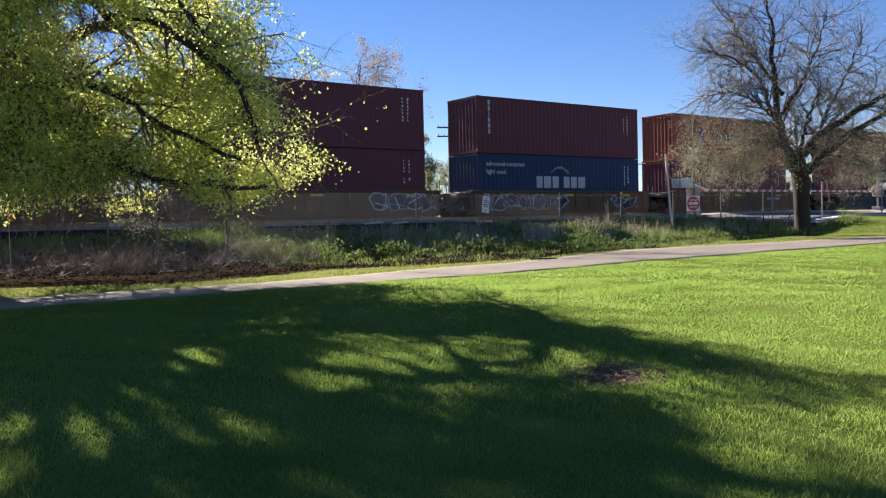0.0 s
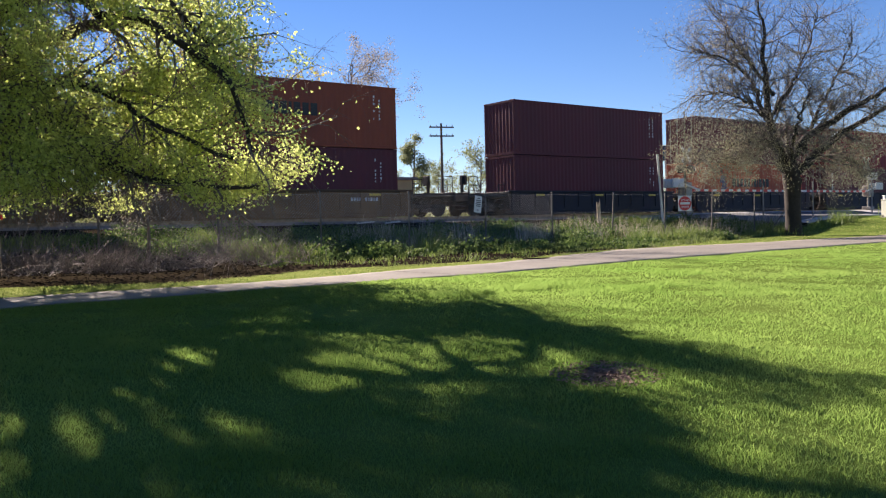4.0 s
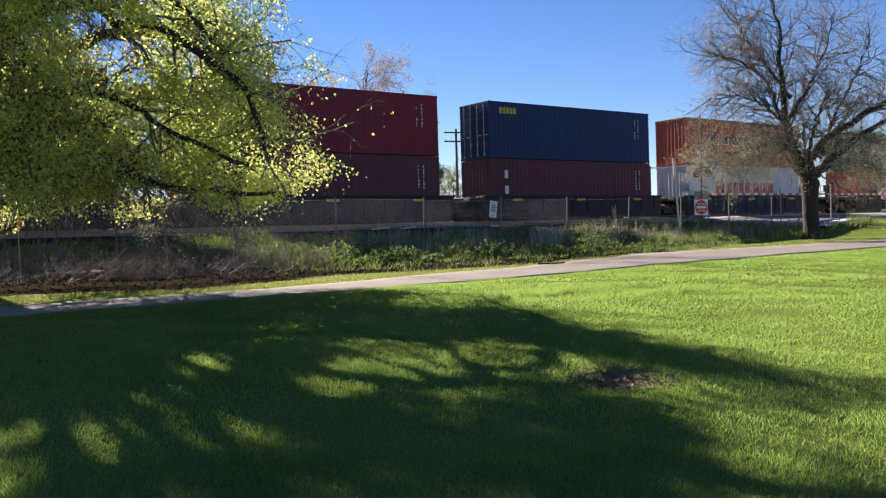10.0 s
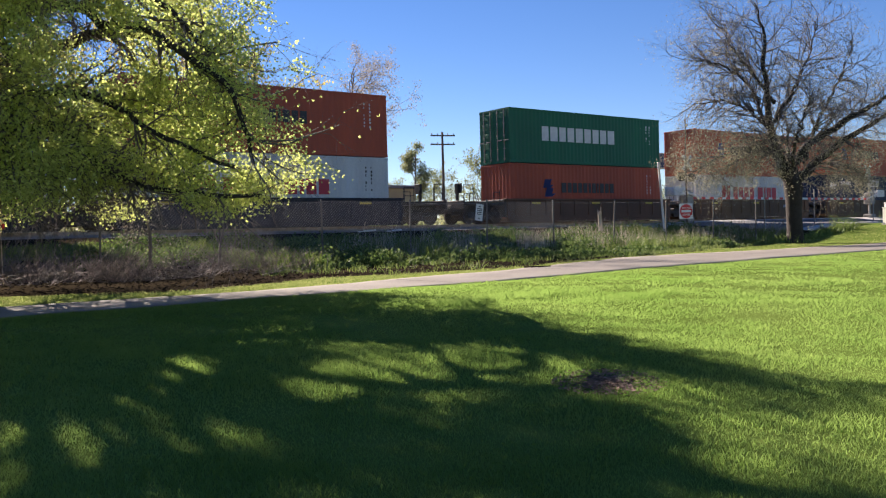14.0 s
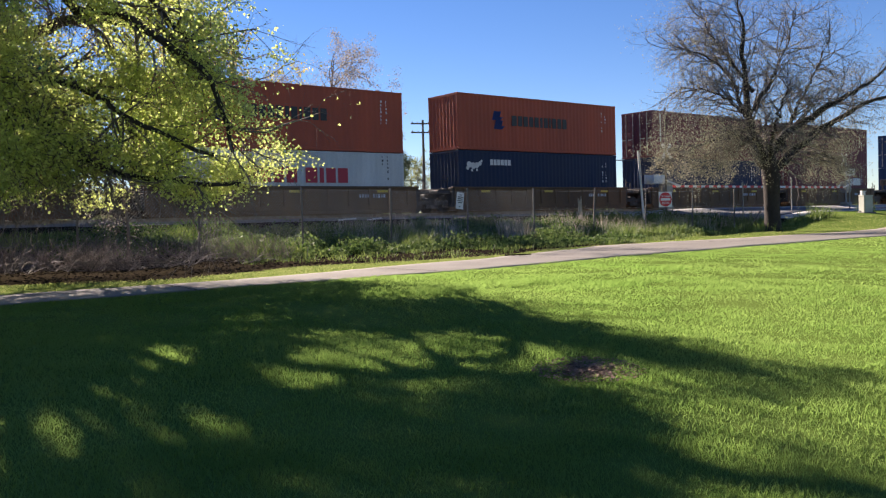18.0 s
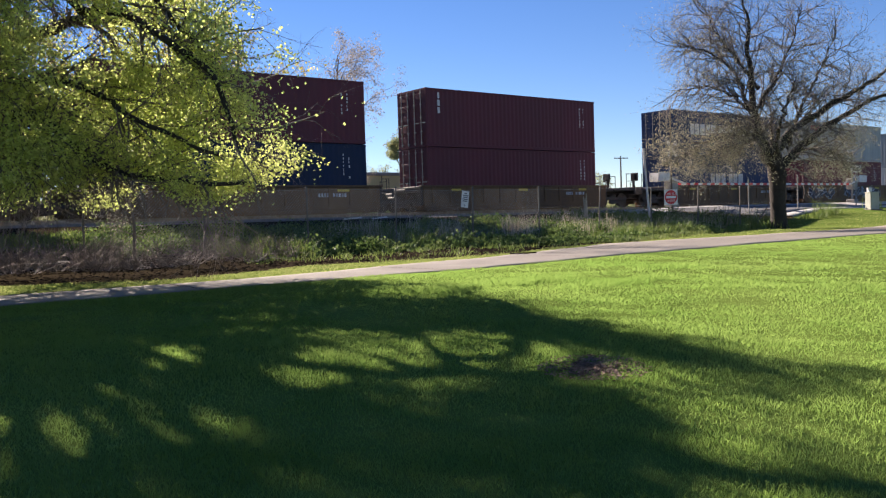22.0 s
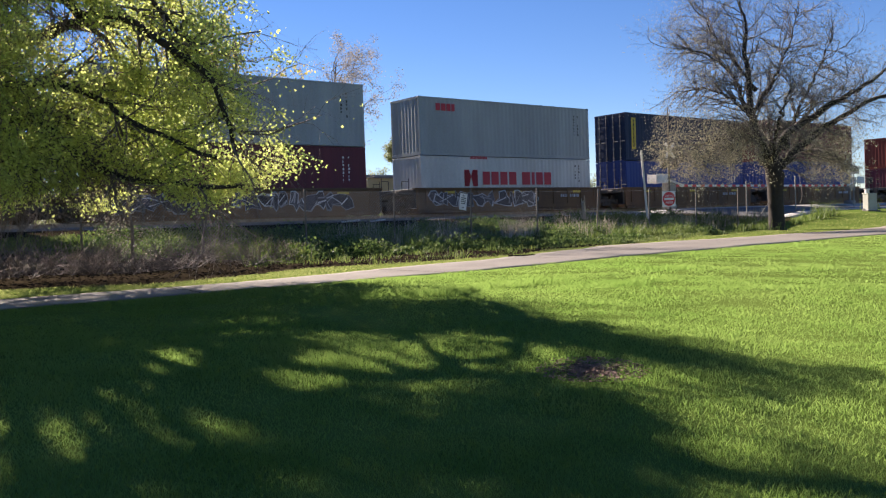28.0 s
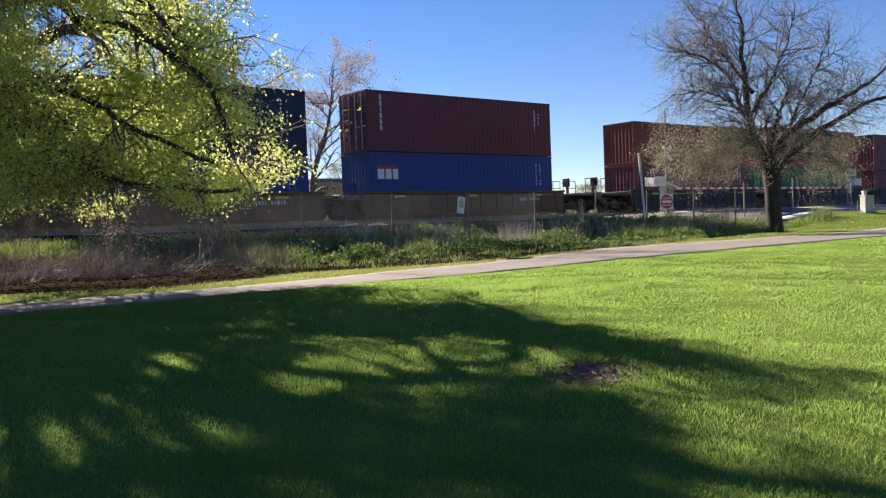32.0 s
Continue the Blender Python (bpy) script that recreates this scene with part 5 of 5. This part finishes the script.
def bare_tree():
    """Old tree by the path's bend, mostly bare: a short leaning trunk, a mast of limbs and two long limbs to one side."""
    rng = np.random.default_rng(23)
    base = np.array(on_ground(33.65, 19.95))
    ob = thing("bare_tree", Matrix.Translation(base), "old dark-barked tree, mostly bare, with sparse brownish spring leaves", "tree")
    out, tips = [], []
    trunk = curve_through([(0.02, 0, -0.3), (0.0, 0, 0.5), (-0.03, 0, 1.4), (-0.04, 0, 2.2), (-0.22, 0.03, 3.3)], 18)
    part("trunk", fast_mesh("trunk", *tubes([(trunk, np.array([0.56, 0.46, 0.38, 0.35, 0.335, 0.325, 0.32, 0.315, 0.315, 0.32, 0.325, 0.335, 0.35, 0.36, 0.355, 0.33, 0.30, 0.25]))], 16), M_BARK, True), None, ob)
    limbs = [
        ([(-0.1, 0, 2.5), (-0.55, 0.1, 3.5), (-0.80, 0.2, 4.5), (-1.0, 0.1, 5.9), (-1.17, 0, 7.6), (-1.2, 0, 9.0), (-1.5, 0, 10.2)], 0.32, 30, 2.6),
        ([(-0.05, 0, 2.4), (0.05, 0, 3.3), (0.57, -0.1, 4.15), (1.84, -0.2, 4.97), (2.99, -0.2, 5.6), (3.9, -0.2, 6.1), (5.6, 0, 7.3)], 0.25, 24, 2.0),
        ([(0.08, 0, 1.9), (0.2, 0.1, 2.5), (0.57, 0.2, 3.03), (1.27, 0.3, 3.54), (2.05, 0.3, 4.18), (2.99, 0.3, 4.76), (4.6, 0.2, 5.5), (6.2, 0.1, 5.8)], 0.28, 24, 1.9),
        ([(-0.3, 0, 3.3), (-0.9, -0.3, 3.9), (-2.0, -0.5, 4.05), (-3.2, -0.6, 3.75), (-4.3, -0.6, 3.2)], 0.13, 42, 1.5),
        ([(-0.76, 0.1, 4.5), (-1.3, 0, 5.4), (-1.84, -0.2, 6.6), (-3.1, -0.3, 7.6), (-4.3, -0.3, 7.9)], 0.15, 34, 2.0),
        ([(-0.8, 0.1, 4.8), (-1.7, 0.1, 5.6), (-2.8, 0.2, 6.1), (-4.2, 0.2, 6.0)], 0.10, 24, 1.6),
        ([(-0.7, 0.1, 5.2), (0.2, 0.4, 6.6), (0.9, 0.5, 8.0), (1.4, 0.6, 9.6)], 0.14, 26, 2.0),
        ([(-0.7, 0.1, 6.0), (-1.6, 0.4, 7.4), (-2.4, 0.6, 8.6), (-2.9, 0.6, 9.8)], 0.12, 24, 2.0),
        ([(-0.2, 0, 2.8), (0.2, 1.0, 3.8), (0.6, 2.0, 5.0), (0.8, 3.0, 6.2)], 0.14, 16, 1.8),
        ([(-0.2, 0, 2.8), (-0.4, -1.0, 3.8), (-0.6, -2.2, 4.8), (-0.5, -3.0, 5.8)], 0.14, 16, 1.8),
        ([(0.2, 0, 2.4), (0.9, 0.5, 3.2), (1.8, 0.7, 3.4), (2.7, 0.7, 3.3), (3.2, 0.7, 3.0)], 0.09, 22, 1.2),
        ([(0.4, 0, 3.4), (1.0, 0.1, 5.0), (1.9, 0.2, 6.6), (2.8, 0.3, 8.4)], 0.13, 24, 2.0),
    ]
    for n, (ctrl, rad, count, reach) in enumerate(limbs):
        line = curve_through(ctrl, 22)
        line[1:] += rng.normal(0, 0.035, (21, 3))
        out.append((0, line, rad * (0.1 + 0.75 * np.linspace(1, 0, 22) ** (0.75 if n in (1, 2) else 1.2))))
        for k in range(int(count * 1.35)):
            f = rng.uniform(0.25, 1.0)
            i = min(int(f * 21), 20)
            ax = line[i + 1] - line[i]
            ax /= np.linalg.norm(ax)
            side = np.cross(ax, rng.normal(size=3))
            side /= np.linalg.norm(side)
            ang = rng.uniform(0.5, 1.15)
            branch_out(rng, line[i], ax * math.cos(ang) + side * math.sin(ang), reach * rng.uniform(0.5, 1.1), 0.038 * (1.3 - f * 0.7), 1, out, tips, 0.24, (0, 0.02, -0.03, -0.12), (0, 6, 4), 0.62)
    wood_parts(ob, [o for o in out if o[0] < 1], M_BARK, 1)
    wood_parts(ob, [o for o in out if o[0] >= 1], M_BARK_GREY, 1)
    pts = np.array([t[rng.integers(1, len(t))] for t in tips for _ in range(12)])
    low = pts[:, 2] < 4.4 + rng.normal(0, 0.5, len(pts))
    keep = (low & (rng.random(len(pts)) < 0.75)) | (rng.random(len(pts)) < 0.3)
    extra = pts[low & (pts[:, 0] < 0.5) & (rng.random(len(pts)) < 0.35)]
    pts = np.concatenate([pts[keep], extra])
    pts = pts + rng.normal(0, 0.11, pts.shape)
    part("sparse_leaves", fast_mesh("sparse_leaves", *leaf_cards(rng, pts, 0.045), M_LEAF_BUD), None, ob)
    return ob


bare_tree()


def far_tree(s, w, high, spread, leaf, label, seed, leaves=10, lean=0.0, size=0.16):
    rng = np.random.default_rng(seed)
    base = np.array(plan(s, w, float(ground_z(s, w))))
    ob = thing("tree", Matrix.Translation(base), label, "tree", "trees beyond the railway")
    out, tips = [], []
    stem = curve_through([(0, 0, -0.2), (0.1 * lean, 0, high * 0.3), (lean, 0.1, high * 0.65), (lean * 1.4, 0, high)], 14)
    part("trunk", fast_mesh("trunk", *tubes([(stem, np.linspace(0.03 * high * 0.8, 0.03, 14))], 8), M_BARK_GREY, True), None, ob)
    for k in range(22):
        f = rng.uniform(0.22, 1.0)
        i = min(int(f * 13), 12)
        a = rng.uniform(0, 2 * np.pi)
        d = np.array([math.cos(a), math.sin(a), rng.uniform(0.5, 1.1)])
        branch_out(rng, stem[i], d, spread * (1.15 - 0.65 * f) * rng.uniform(0.7, 1.1), 0.01 * high * (1.2 - 0.8 * f), 1, out, tips, 0.16, (0, 0.03, 0.0, -0.05), (0, 4, 3), 0.58)
    wood_parts(ob, out, M_BARK_GREY, 1)
    pts = np.array([t[rng.integers(1, len(t))] for t in tips for _ in range(leaves)])
    pts = pts + rng.normal(0, 0.16, pts.shape)
    part("crown", fast_mesh("crown", *leaf_cards(rng, pts, size), leaf), None, ob)


far_tree(bearing(-7.0, 46), 46.0, 9.8, 4.6, M_BUD_GREY, "slender grey tree with budding twigs beyond the railway", 31, 60, 1.2, 0.075)
far_tree(bearing(-12.5, 47), 47.0, 11.5, 5.5, M_LEAF_GOLD, "tall tree with golden spring leaves beyond the railway", 32, 14, 0.6)
far_tree(bearing(-18.0, 45), 45.0, 14.5, 6.0, M_LEAF_GOLD, "tall tree with golden spring leaves beyond the railway", 33, 12, 0.3)
far_tree(bearing(-25.0, 46), 46.0, 9.5, 4.5, M_LEAF_GOLD, "middling tree with golden spring leaves beyond the railway", 40, 20, 0.3)
for _az, _w, _h, _k in ((-1.4, 70, 8.6, 34), (0.4, 105, 8.5, 35), (3.1, 85, 9.2, 36), (4.6, 110, 7.0, 37), (8.0, 125, 7.5, 38), (11.5, 115, 7.0, 39), (-5.0, 110, 9.0, 42), (15.0, 120, 7.0, 43), (18.5, 110, 8.0, 44), (22.0, 110, 7.5, 45)):
    _slim = _k == 34
    far_tree(bearing(_az, _w), _w, _h, 2.2 if _slim else 4.2, M_FAR_LEAF, "slim yellow-green spring tree beyond the railway" if _slim else "pale green tree far beyond the railway", _k, 40 if _slim else 12, 0.2, 0.14 if _slim else 0.2)


def small_trunk():
    """A thin young tree in the brush by the fence."""
    rng = np.random.default_rng(41)
    base = np.array(on_ground(6.6, 20.6))
    ob = thing("young_tree", Matrix.Translation(base), "thin bare young tree rising out of dry brush", "tree")
    out, tips = [], []
    stem = curve_through([(0, 0, -0.1), (0.05, 0, 0.9), (-0.04, 0, 1.8), (0.1, 0, 3.2)], 12)
    part("trunk", fast_mesh("trunk", *tubes([(stem, np.linspace(0.05, 0.02, 12))], 8), M_BRUSH, True), None, ob)
    for k in range(26):
        i = rng.integers(3, 11)
        branch_out(rng, stem[i], rng.normal(size=3) + [0, 0, 0.5], 0.6, 0.014, 1, out, tips, 0.25, (0, -0.05, -0.1), (0, 4, 2), 0.6)
    wood_parts(ob, out, M_BRUSH, 1)
    pts = np.array([t[rng.integers(1, len(t))] for t in tips for _ in range(3)])
    part("dry_leaves", fast_mesh("dry_leaves", *leaf_cards(rng, pts + rng.normal(0, 0.05, pts.shape), 0.05), M_DRY), None, ob)


small_trunk()


# ---- weeds, brush and grass ----
def scatter(rng, n, s0, s1, w0, w1):
    s, w = rng.uniform(s0, s1, n), rng.uniform(w0, w1, n)
    return s, w


def patchy(s, w, scale, seed):
    return np.array([noise.noise((a * scale, b * scale, seed)) for a, b in zip(s, w)])


def stuff_mesh(name, V, F, mat, label, category):
    return tagged(new(name, fast_mesh(name, V, F, mat)), label, category, kind="stuff")


def to_world(s, w, dz=0.0):
    return np.stack([s * CU - w * SU, s * SU + w * CU, ground_z(s, w) + dz], -1)


def build_weeds():
    rng = np.random.default_rng(51)
    # tufts on the bank behind the fence
    cs, cw = scatter(rng, 2600, -8, 44, 19.6, 28.2)
    k = patchy(cs, cw, 0.35, 1.0)
    ok = (k > -0.02) & ~((cs > 36) & (cw > 21.0)) & ~((cs > 34) & (cw < 20.5)) & ~((cs < 9.5) & (cw < 24.0))
    cs, cw, k = cs[ok], cw[ok], k[ok]
    per = 36
    s = np.repeat(cs, per) + rng.normal(0, 0.17, len(cs) * per)
    w = np.repeat(cw, per) + rng.normal(0, 0.17, len(cs) * per)
    h = np.repeat(rng.uniform(0.2, 0.45, len(cs)) + np.clip(k, 0, 1) * 0.5, per) * rng.uniform(0.5, 1.1, len(s))
    h *= np.where(w > 26.5, 0.5, 1.0) * (1 + 0.35 * smooth(23, 27, s))
    V, F = blades(rng, to_world(s, w, -0.02), h, rng.uniform(0.012, 0.03, len(s)), rng.uniform(0.2, 0.9, len(s)))
    stuff_mesh("weeds", V, F, M_WEED, "tufted green weeds on the railway bank", "weeds")
    # low growth between the mown verge and the fence
    cs, cw = scatter(rng, 3800, 8, 37, 15.2, 21.4)
    ok = (rng.random(len(cs)) < 0.12 + 0.88 * smooth(17, 24, cs)) & (cs - 9 > 0.6 * np.sin(cw * 2)) & (cw > verge_edge(cs))
    cs, cw = cs[ok], cw[ok]
    per = 16
    s = np.repeat(cs, per) + rng.normal(0, 0.14, len(cs) * per)
    w = np.repeat(cw, per) + rng.normal(0, 0.14, len(cs) * per)
    h = np.repeat(rng.uniform(0.06, 0.22, len(cs)), per) * rng.uniform(0.5, 1.1, len(s))
    V, F = blades(rng, to_world(s, w, -0.01), h, rng.uniform(0.012, 0.026, len(s)), rng.uniform(0.2, 1.0, len(s)))
    stuff_mesh("low_weeds", V, F, M_WEED, "low ragged weeds beside the mown verge", "weeds")
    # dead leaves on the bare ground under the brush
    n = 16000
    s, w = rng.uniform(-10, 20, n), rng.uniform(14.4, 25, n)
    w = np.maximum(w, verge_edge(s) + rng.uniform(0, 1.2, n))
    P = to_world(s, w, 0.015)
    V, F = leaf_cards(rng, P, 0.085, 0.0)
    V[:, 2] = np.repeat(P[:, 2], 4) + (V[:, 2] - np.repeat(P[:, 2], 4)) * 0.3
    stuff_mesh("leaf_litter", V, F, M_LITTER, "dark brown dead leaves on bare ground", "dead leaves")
    # leafy mounds between the tufts
    cs, cw = scatter(rng, 3000, 5, 38, 16.0, 27.5)
    k = patchy(cs, cw, 0.75, 4.0)
    front = verge_edge(cs) + 0.45 + 3.6 * smooth(19, 14, cs)
    ok = (k > -0.1) & ~((cs > 36) & (cw > 22.0)) & (cw > front + 0.5 * np.sin(cs * 1.7)) & ~((cs < 10.5) & (cw < 22.5)) & (cs > 0.24 * cw) & ((cw < 22.5) | (rng.random(len(cs)) < 0.75))
    cs, cw, k = cs[ok], cw[ok], k[ok]
    per = 110
    low = (0.45 + 0.55 * smooth(0, 2.5, cw - verge_edge(cs))) * (1 + 0.25 * smooth(22, 26, cs))
    size = np.repeat((rng.uniform(0.14, 0.34, len(cs)) + 0.75 * np.clip(k, 0, 1)) * low, per)
    d = rng.normal(size=(len(size), 3))
    d *= (rng.random(len(size)) ** 0.3 / np.linalg.norm(d, axis=1))[:, None]
    d[:, 2] = np.abs(d[:, 2]) * 0.9
    P = np.repeat(to_world(cs, cw), per, axis=0) + d * size[:, None] * [1.25, 1.25, 0.95]
    stuff_mesh("leafy_weeds", *leaf_cards(rng, P, 0.085, -0.4), M_MOUND, "leafy dark green weeds in mounds along the fence and bank", "weeds")
    # pale dry stalks among them
    cs, cw = scatter(rng, 300, 14, 37, 20.6, 25.5)
    ok = patchy(cs, cw, 0.4, 9.0) > -0.05
    cs, cw = cs[ok], cw[ok]
    per = 16
    s = np.repeat(cs, per) + rng.normal(0, 0.16, len(cs) * per)
    w = np.repeat(cw, per) + rng.normal(0, 0.16, len(cs) * per)
    h = np.repeat(rng.uniform(0.5, 1.15, len(cs)), per) * rng.uniform(0.6, 1.1, len(s))
    V, F = blades(rng, to_world(s, w, -0.02), h, rng.uniform(0.01, 0.018, len(s)), rng.uniform(0.1, 0.55, len(s)))
    stuff_mesh("dry_stalks", V, F, M_DRY, "pale dry grass stalks between green weeds", "dry grass")
    # tangled dead brush near the path's shaded end
    lines = []
    for n in range(85):
        cs_, cw_ = rng.uniform(-7, 10.5), rng.uniform(18.7, 23.5)
        c, wide = np.array(on_ground(cs_, cw_)), rng.uniform(0.25, 0.7)
        for j in range(int(60 * wide) + 14):
            p = c + rng.normal(0, wide * 0.5, 3) * [1, 1, 0]
            d = rng.normal(size=3) * [1, 1, 0.6] + [0, 0, 0.75]
            d /= np.linalg.norm(d)
            L = rng.uniform(0.2, 0.5) + 0.5 * wide * rng.random()
            mid = p + d * L * 0.55
            end = mid + (d + rng.normal(0, 0.35, 3)) * L * 0.5
            lines.append(([p, mid, end], [0.008, 0.006, 0.003]))
            for q in range(3):
                f = rng.normal(0, 0.5, 3) + d
                lines.append(([mid + (end - mid) * 0.3 * q, mid + (end - mid) * 0.3 * q + f * 0.12, mid + (end - mid) * 0.3 * q + f * 0.22], [0.004, 0.0035, 0.002]))
    for n in range(90):
        p = np.array(on_ground(rng.uniform(-8, 9), rng.uniform(18.0, 22.0)))
        d = rng.normal(size=3) * [1, 1, 0.15]
        lines.append(([p, p + d * 0.4 + [0, 0, 0.15], p + d * 0.8 + [0, 0, 0.12]], [0.012, 0.010, 0.006]))
    stuff_mesh("dead_brush", *tubes(lines, 3), M_BRUSH, "tangled dry dead brush in front of the fence", "brush")


build_weeds()


def build_scrub():
    """Dark scrub along the far side of the railway."""
    rng = np.random.default_rng(57)
    n = 1500
    s, w = rng.uniform(-30, 150, n), rng.uniform(43, 49, n)
    size = rng.uniform(0.5, 1.1, n) + 0.5 * patchy(s, w, 0.12, 3.0)
    per = 34
    d = rng.normal(size=(n * per, 3))
    d *= (rng.random(n * per) ** 0.4 / np.linalg.norm(d, axis=1))[:, None]
    P = np.repeat(to_world(s, w), per, axis=0) + d * np.repeat(size, per)[:, None] * [1.0, 1.0, 0.8] + np.repeat(np.stack([0 * s, 0 * s, size * 0.7], -1), per, axis=0)
    stuff_mesh("scrub", *leaf_cards(rng, P, 0.26), M_FAR_LEAF, "low scrubby bushes along the far side of the railway", "bushes")


build_scrub()


def build_grass():
    rng = np.random.default_rng(61)
    P, H, Wd, Ln, B = [], [], [], [], []
    for near, far, per_m2, h, wd in ((2.6, 5.0, 6400, 0.042, 0.0044), (5.0, 8.5, 3600, 0.038, 0.0060), (8.5, 14.0, 2400, 0.03, 0.0078), (14.0, 24.0, 950, 0.024, 0.014), (24.0, 46.0, 190, 0.024, 0.034)):
        half = radians(33)
        n = int(per_m2 * half * (far**2 - near**2))
        r, a = np.sqrt(rng.uniform(near**2, far**2, n)), rng.uniform(-half, half, n)
        x, y = r * np.sin(a), r * np.cos(a)
        s, w = x * CU + y * SU, -x * SU + y * CU
        big = np.sin(s * 1.7 + 2 * np.sin(w * 0.9)) * np.sin(w * 1.9 + 1.5 * np.sin(s * 1.1))
        edge = verge_edge(s) + rng.normal(0, 0.12, n) + 0.15 * big
        bare = ((x - 1.28) / 0.32) ** 2 + ((y - 6.45) / 0.42) ** 2 + 0.45 * np.sin(14 * x + 3 * y) * np.sin(9 * y) + rng.normal(0, 0.4, n) < 0.6
        e0, e1 = path_edges(s)
        ok = ((w < e0 + rng.normal(0.02, 0.05, n) + 0.07 * big) | ((w > e1 + rng.normal(-0.02, 0.07, n) + 0.1 * big) & (w < edge))) & ~bare
        ok &= ~((w > e0 + 0.5) & (rng.random(n) < 0.25 + 0.4 * (big > 0.1)))
        ok &= w < 22.1
        s, w, big = s[ok], w[ok], big[ok]
        m = len(s)
        hh = h * (1 + 0.25 * big) * rng.uniform(0.55, 1.3, m)
        hh *= np.where(w > path_edges(s)[0] + 0.5, 1.15, 1.0)
        # longer tufts that the mower left
        for ts, tw_, ra in ((8.6, 9.3, 0.9), (9.6, 8.2, 0.8), (11.8, 9.2, 0.9), (13.9, 7.6, 0.7), (6.9, 8.9, 0.6)):
            d = np.hypot((s - ts) / (1.5 * ra), (w - tw_) / (0.5 * ra)) + 0.25 * np.sin(7 * s) * np.sin(9 * w)
            hh *= 1 + 1.7 * smooth(1.1, 0.5, d)
        P.append(to_world(s, w, -0.006))
        H.append(hh)
        Wd.append(wd * rng.uniform(0.7, 1.3, m))
        Ln.append(rng.uniform(0.2, 1.2, m) + (0.25 if near > 8 else 0.0))
        B.append(w > path_edges(s)[0] + 0.5)
    P, H, Wd, Ln, B = np.concatenate(P), np.concatenate(H), np.concatenate(Wd), np.concatenate(Ln), np.concatenate(B)
    # Lawn blades face the sun with their broad sides, to look brighter.
    V, F = blades(rng, P[~B], H[~B], Wd[~B], Ln[~B], sun_turn=radians(38))
    stuff_mesh("lawn_grass", V, F, M_BLADE, "thick uneven bright green lawn grass", "grass")
    V, F = blades(rng, P[B], H[B], Wd[B], Ln[B])
    stuff_mesh("verge_grass", V, F, M_VERGE, "short dry yellowish grass on the verge past the path", "grass")


build_grass()


def bare_patch():
    """Worn soil with bark chips in the lawn."""
    rng = np.random.default_rng(71)
    c = np.array((1.28, 6.45))
    n = 1300
    a, r = rng.uniform(0, 2 * np.pi, n), rng.random(n) ** 0.75
    x, y = c[0] + np.cos(a) * r * 0.42, c[1] + np.sin(a) * r * 0.44
    s, w = x * CU + y * SU, -x * SU + y * CU
    P = np.stack([x, y, ground_z(s, w) + 0.018], -1)
    V, F = leaf_cards(rng, P, 0.036, 0.0)
    V[:, 2] = np.repeat(P[:, 2], 4) + (V[:, 2] - np.repeat(P[:, 2], 4)) * 0.35
    stuff_mesh("bark_chips", V, F, M_MULCH, "brown bark chips on a bare spot of the lawn", "bark chips")
    k = 28
    ang = np.linspace(0, 2 * np.pi, k, endpoint=False)
    rad = 0.55 + rng.normal(0, 0.14, k)
    x, y = c[0] + np.cos(ang) * rad * 0.34, c[1] + np.sin(ang) * rad * 0.45
    s, w = x * CU + y * SU, -x * SU + y * CU
    cs, cw = c[0] * CU + c[1] * SU, -c[0] * SU + c[1] * CU
    V = np.concatenate([[[c[0], c[1], float(ground_z(cs, cw)) + 0.012]], np.stack([x, y, ground_z(s, w) + 0.004], -1)])
    F = np.stack([np.zeros(k, int), 1 + np.arange(k), 1 + (np.arange(k) + 1) % k], -1)
    tagged(new("bare_soil", fast_mesh("bare_soil", V, F, M_MULCH)), "bare brown patch of soil in the lawn", "soil", kind="structure")


bare_patch()


def ribbon():
    p = on_ground(3.2, 19.3)
    ob = thing("marker_ribbon", Matrix.Translation((p.x, p.y, 1.92)), "short bright pink marking ribbon tied to a twig in the brush", "ribbon")
    part("twig", rod(bmesh.new(), (0.02, 0, -1.3), (0, 0, 0.1), 0.012, 0.006, 6), M_DRY, ob)
    bm = bmesh.new()
    v = [bm.verts.new(c) for c in ((-0.07, 0, 0.05), (-0.07, 0.01, 0.1), (0.03, 0, 0.1), (0.05, 0.02, 0.03), (0.10, 0.01, -0.10), (0.05, 0.0, -0.11), (0.0, 0.02, 0.02))]
    bm.faces.new(v)
    bmesh.ops.solidify(bm, geom=bm.faces, thickness=0.004)
    part("tail", bm, M_PINK, ob)


ribbon()


# ---- movement ----
def motions():
    for ob, mid, z in MOVING:
        walk(ob, [(t, place(mid - run(t), 34.9, z)) for t in (0, 2, 4, 6, 8, 10, 12, 14, 16, 18, 20, 22, 24, 26, 28, 30, 32)])


motions()
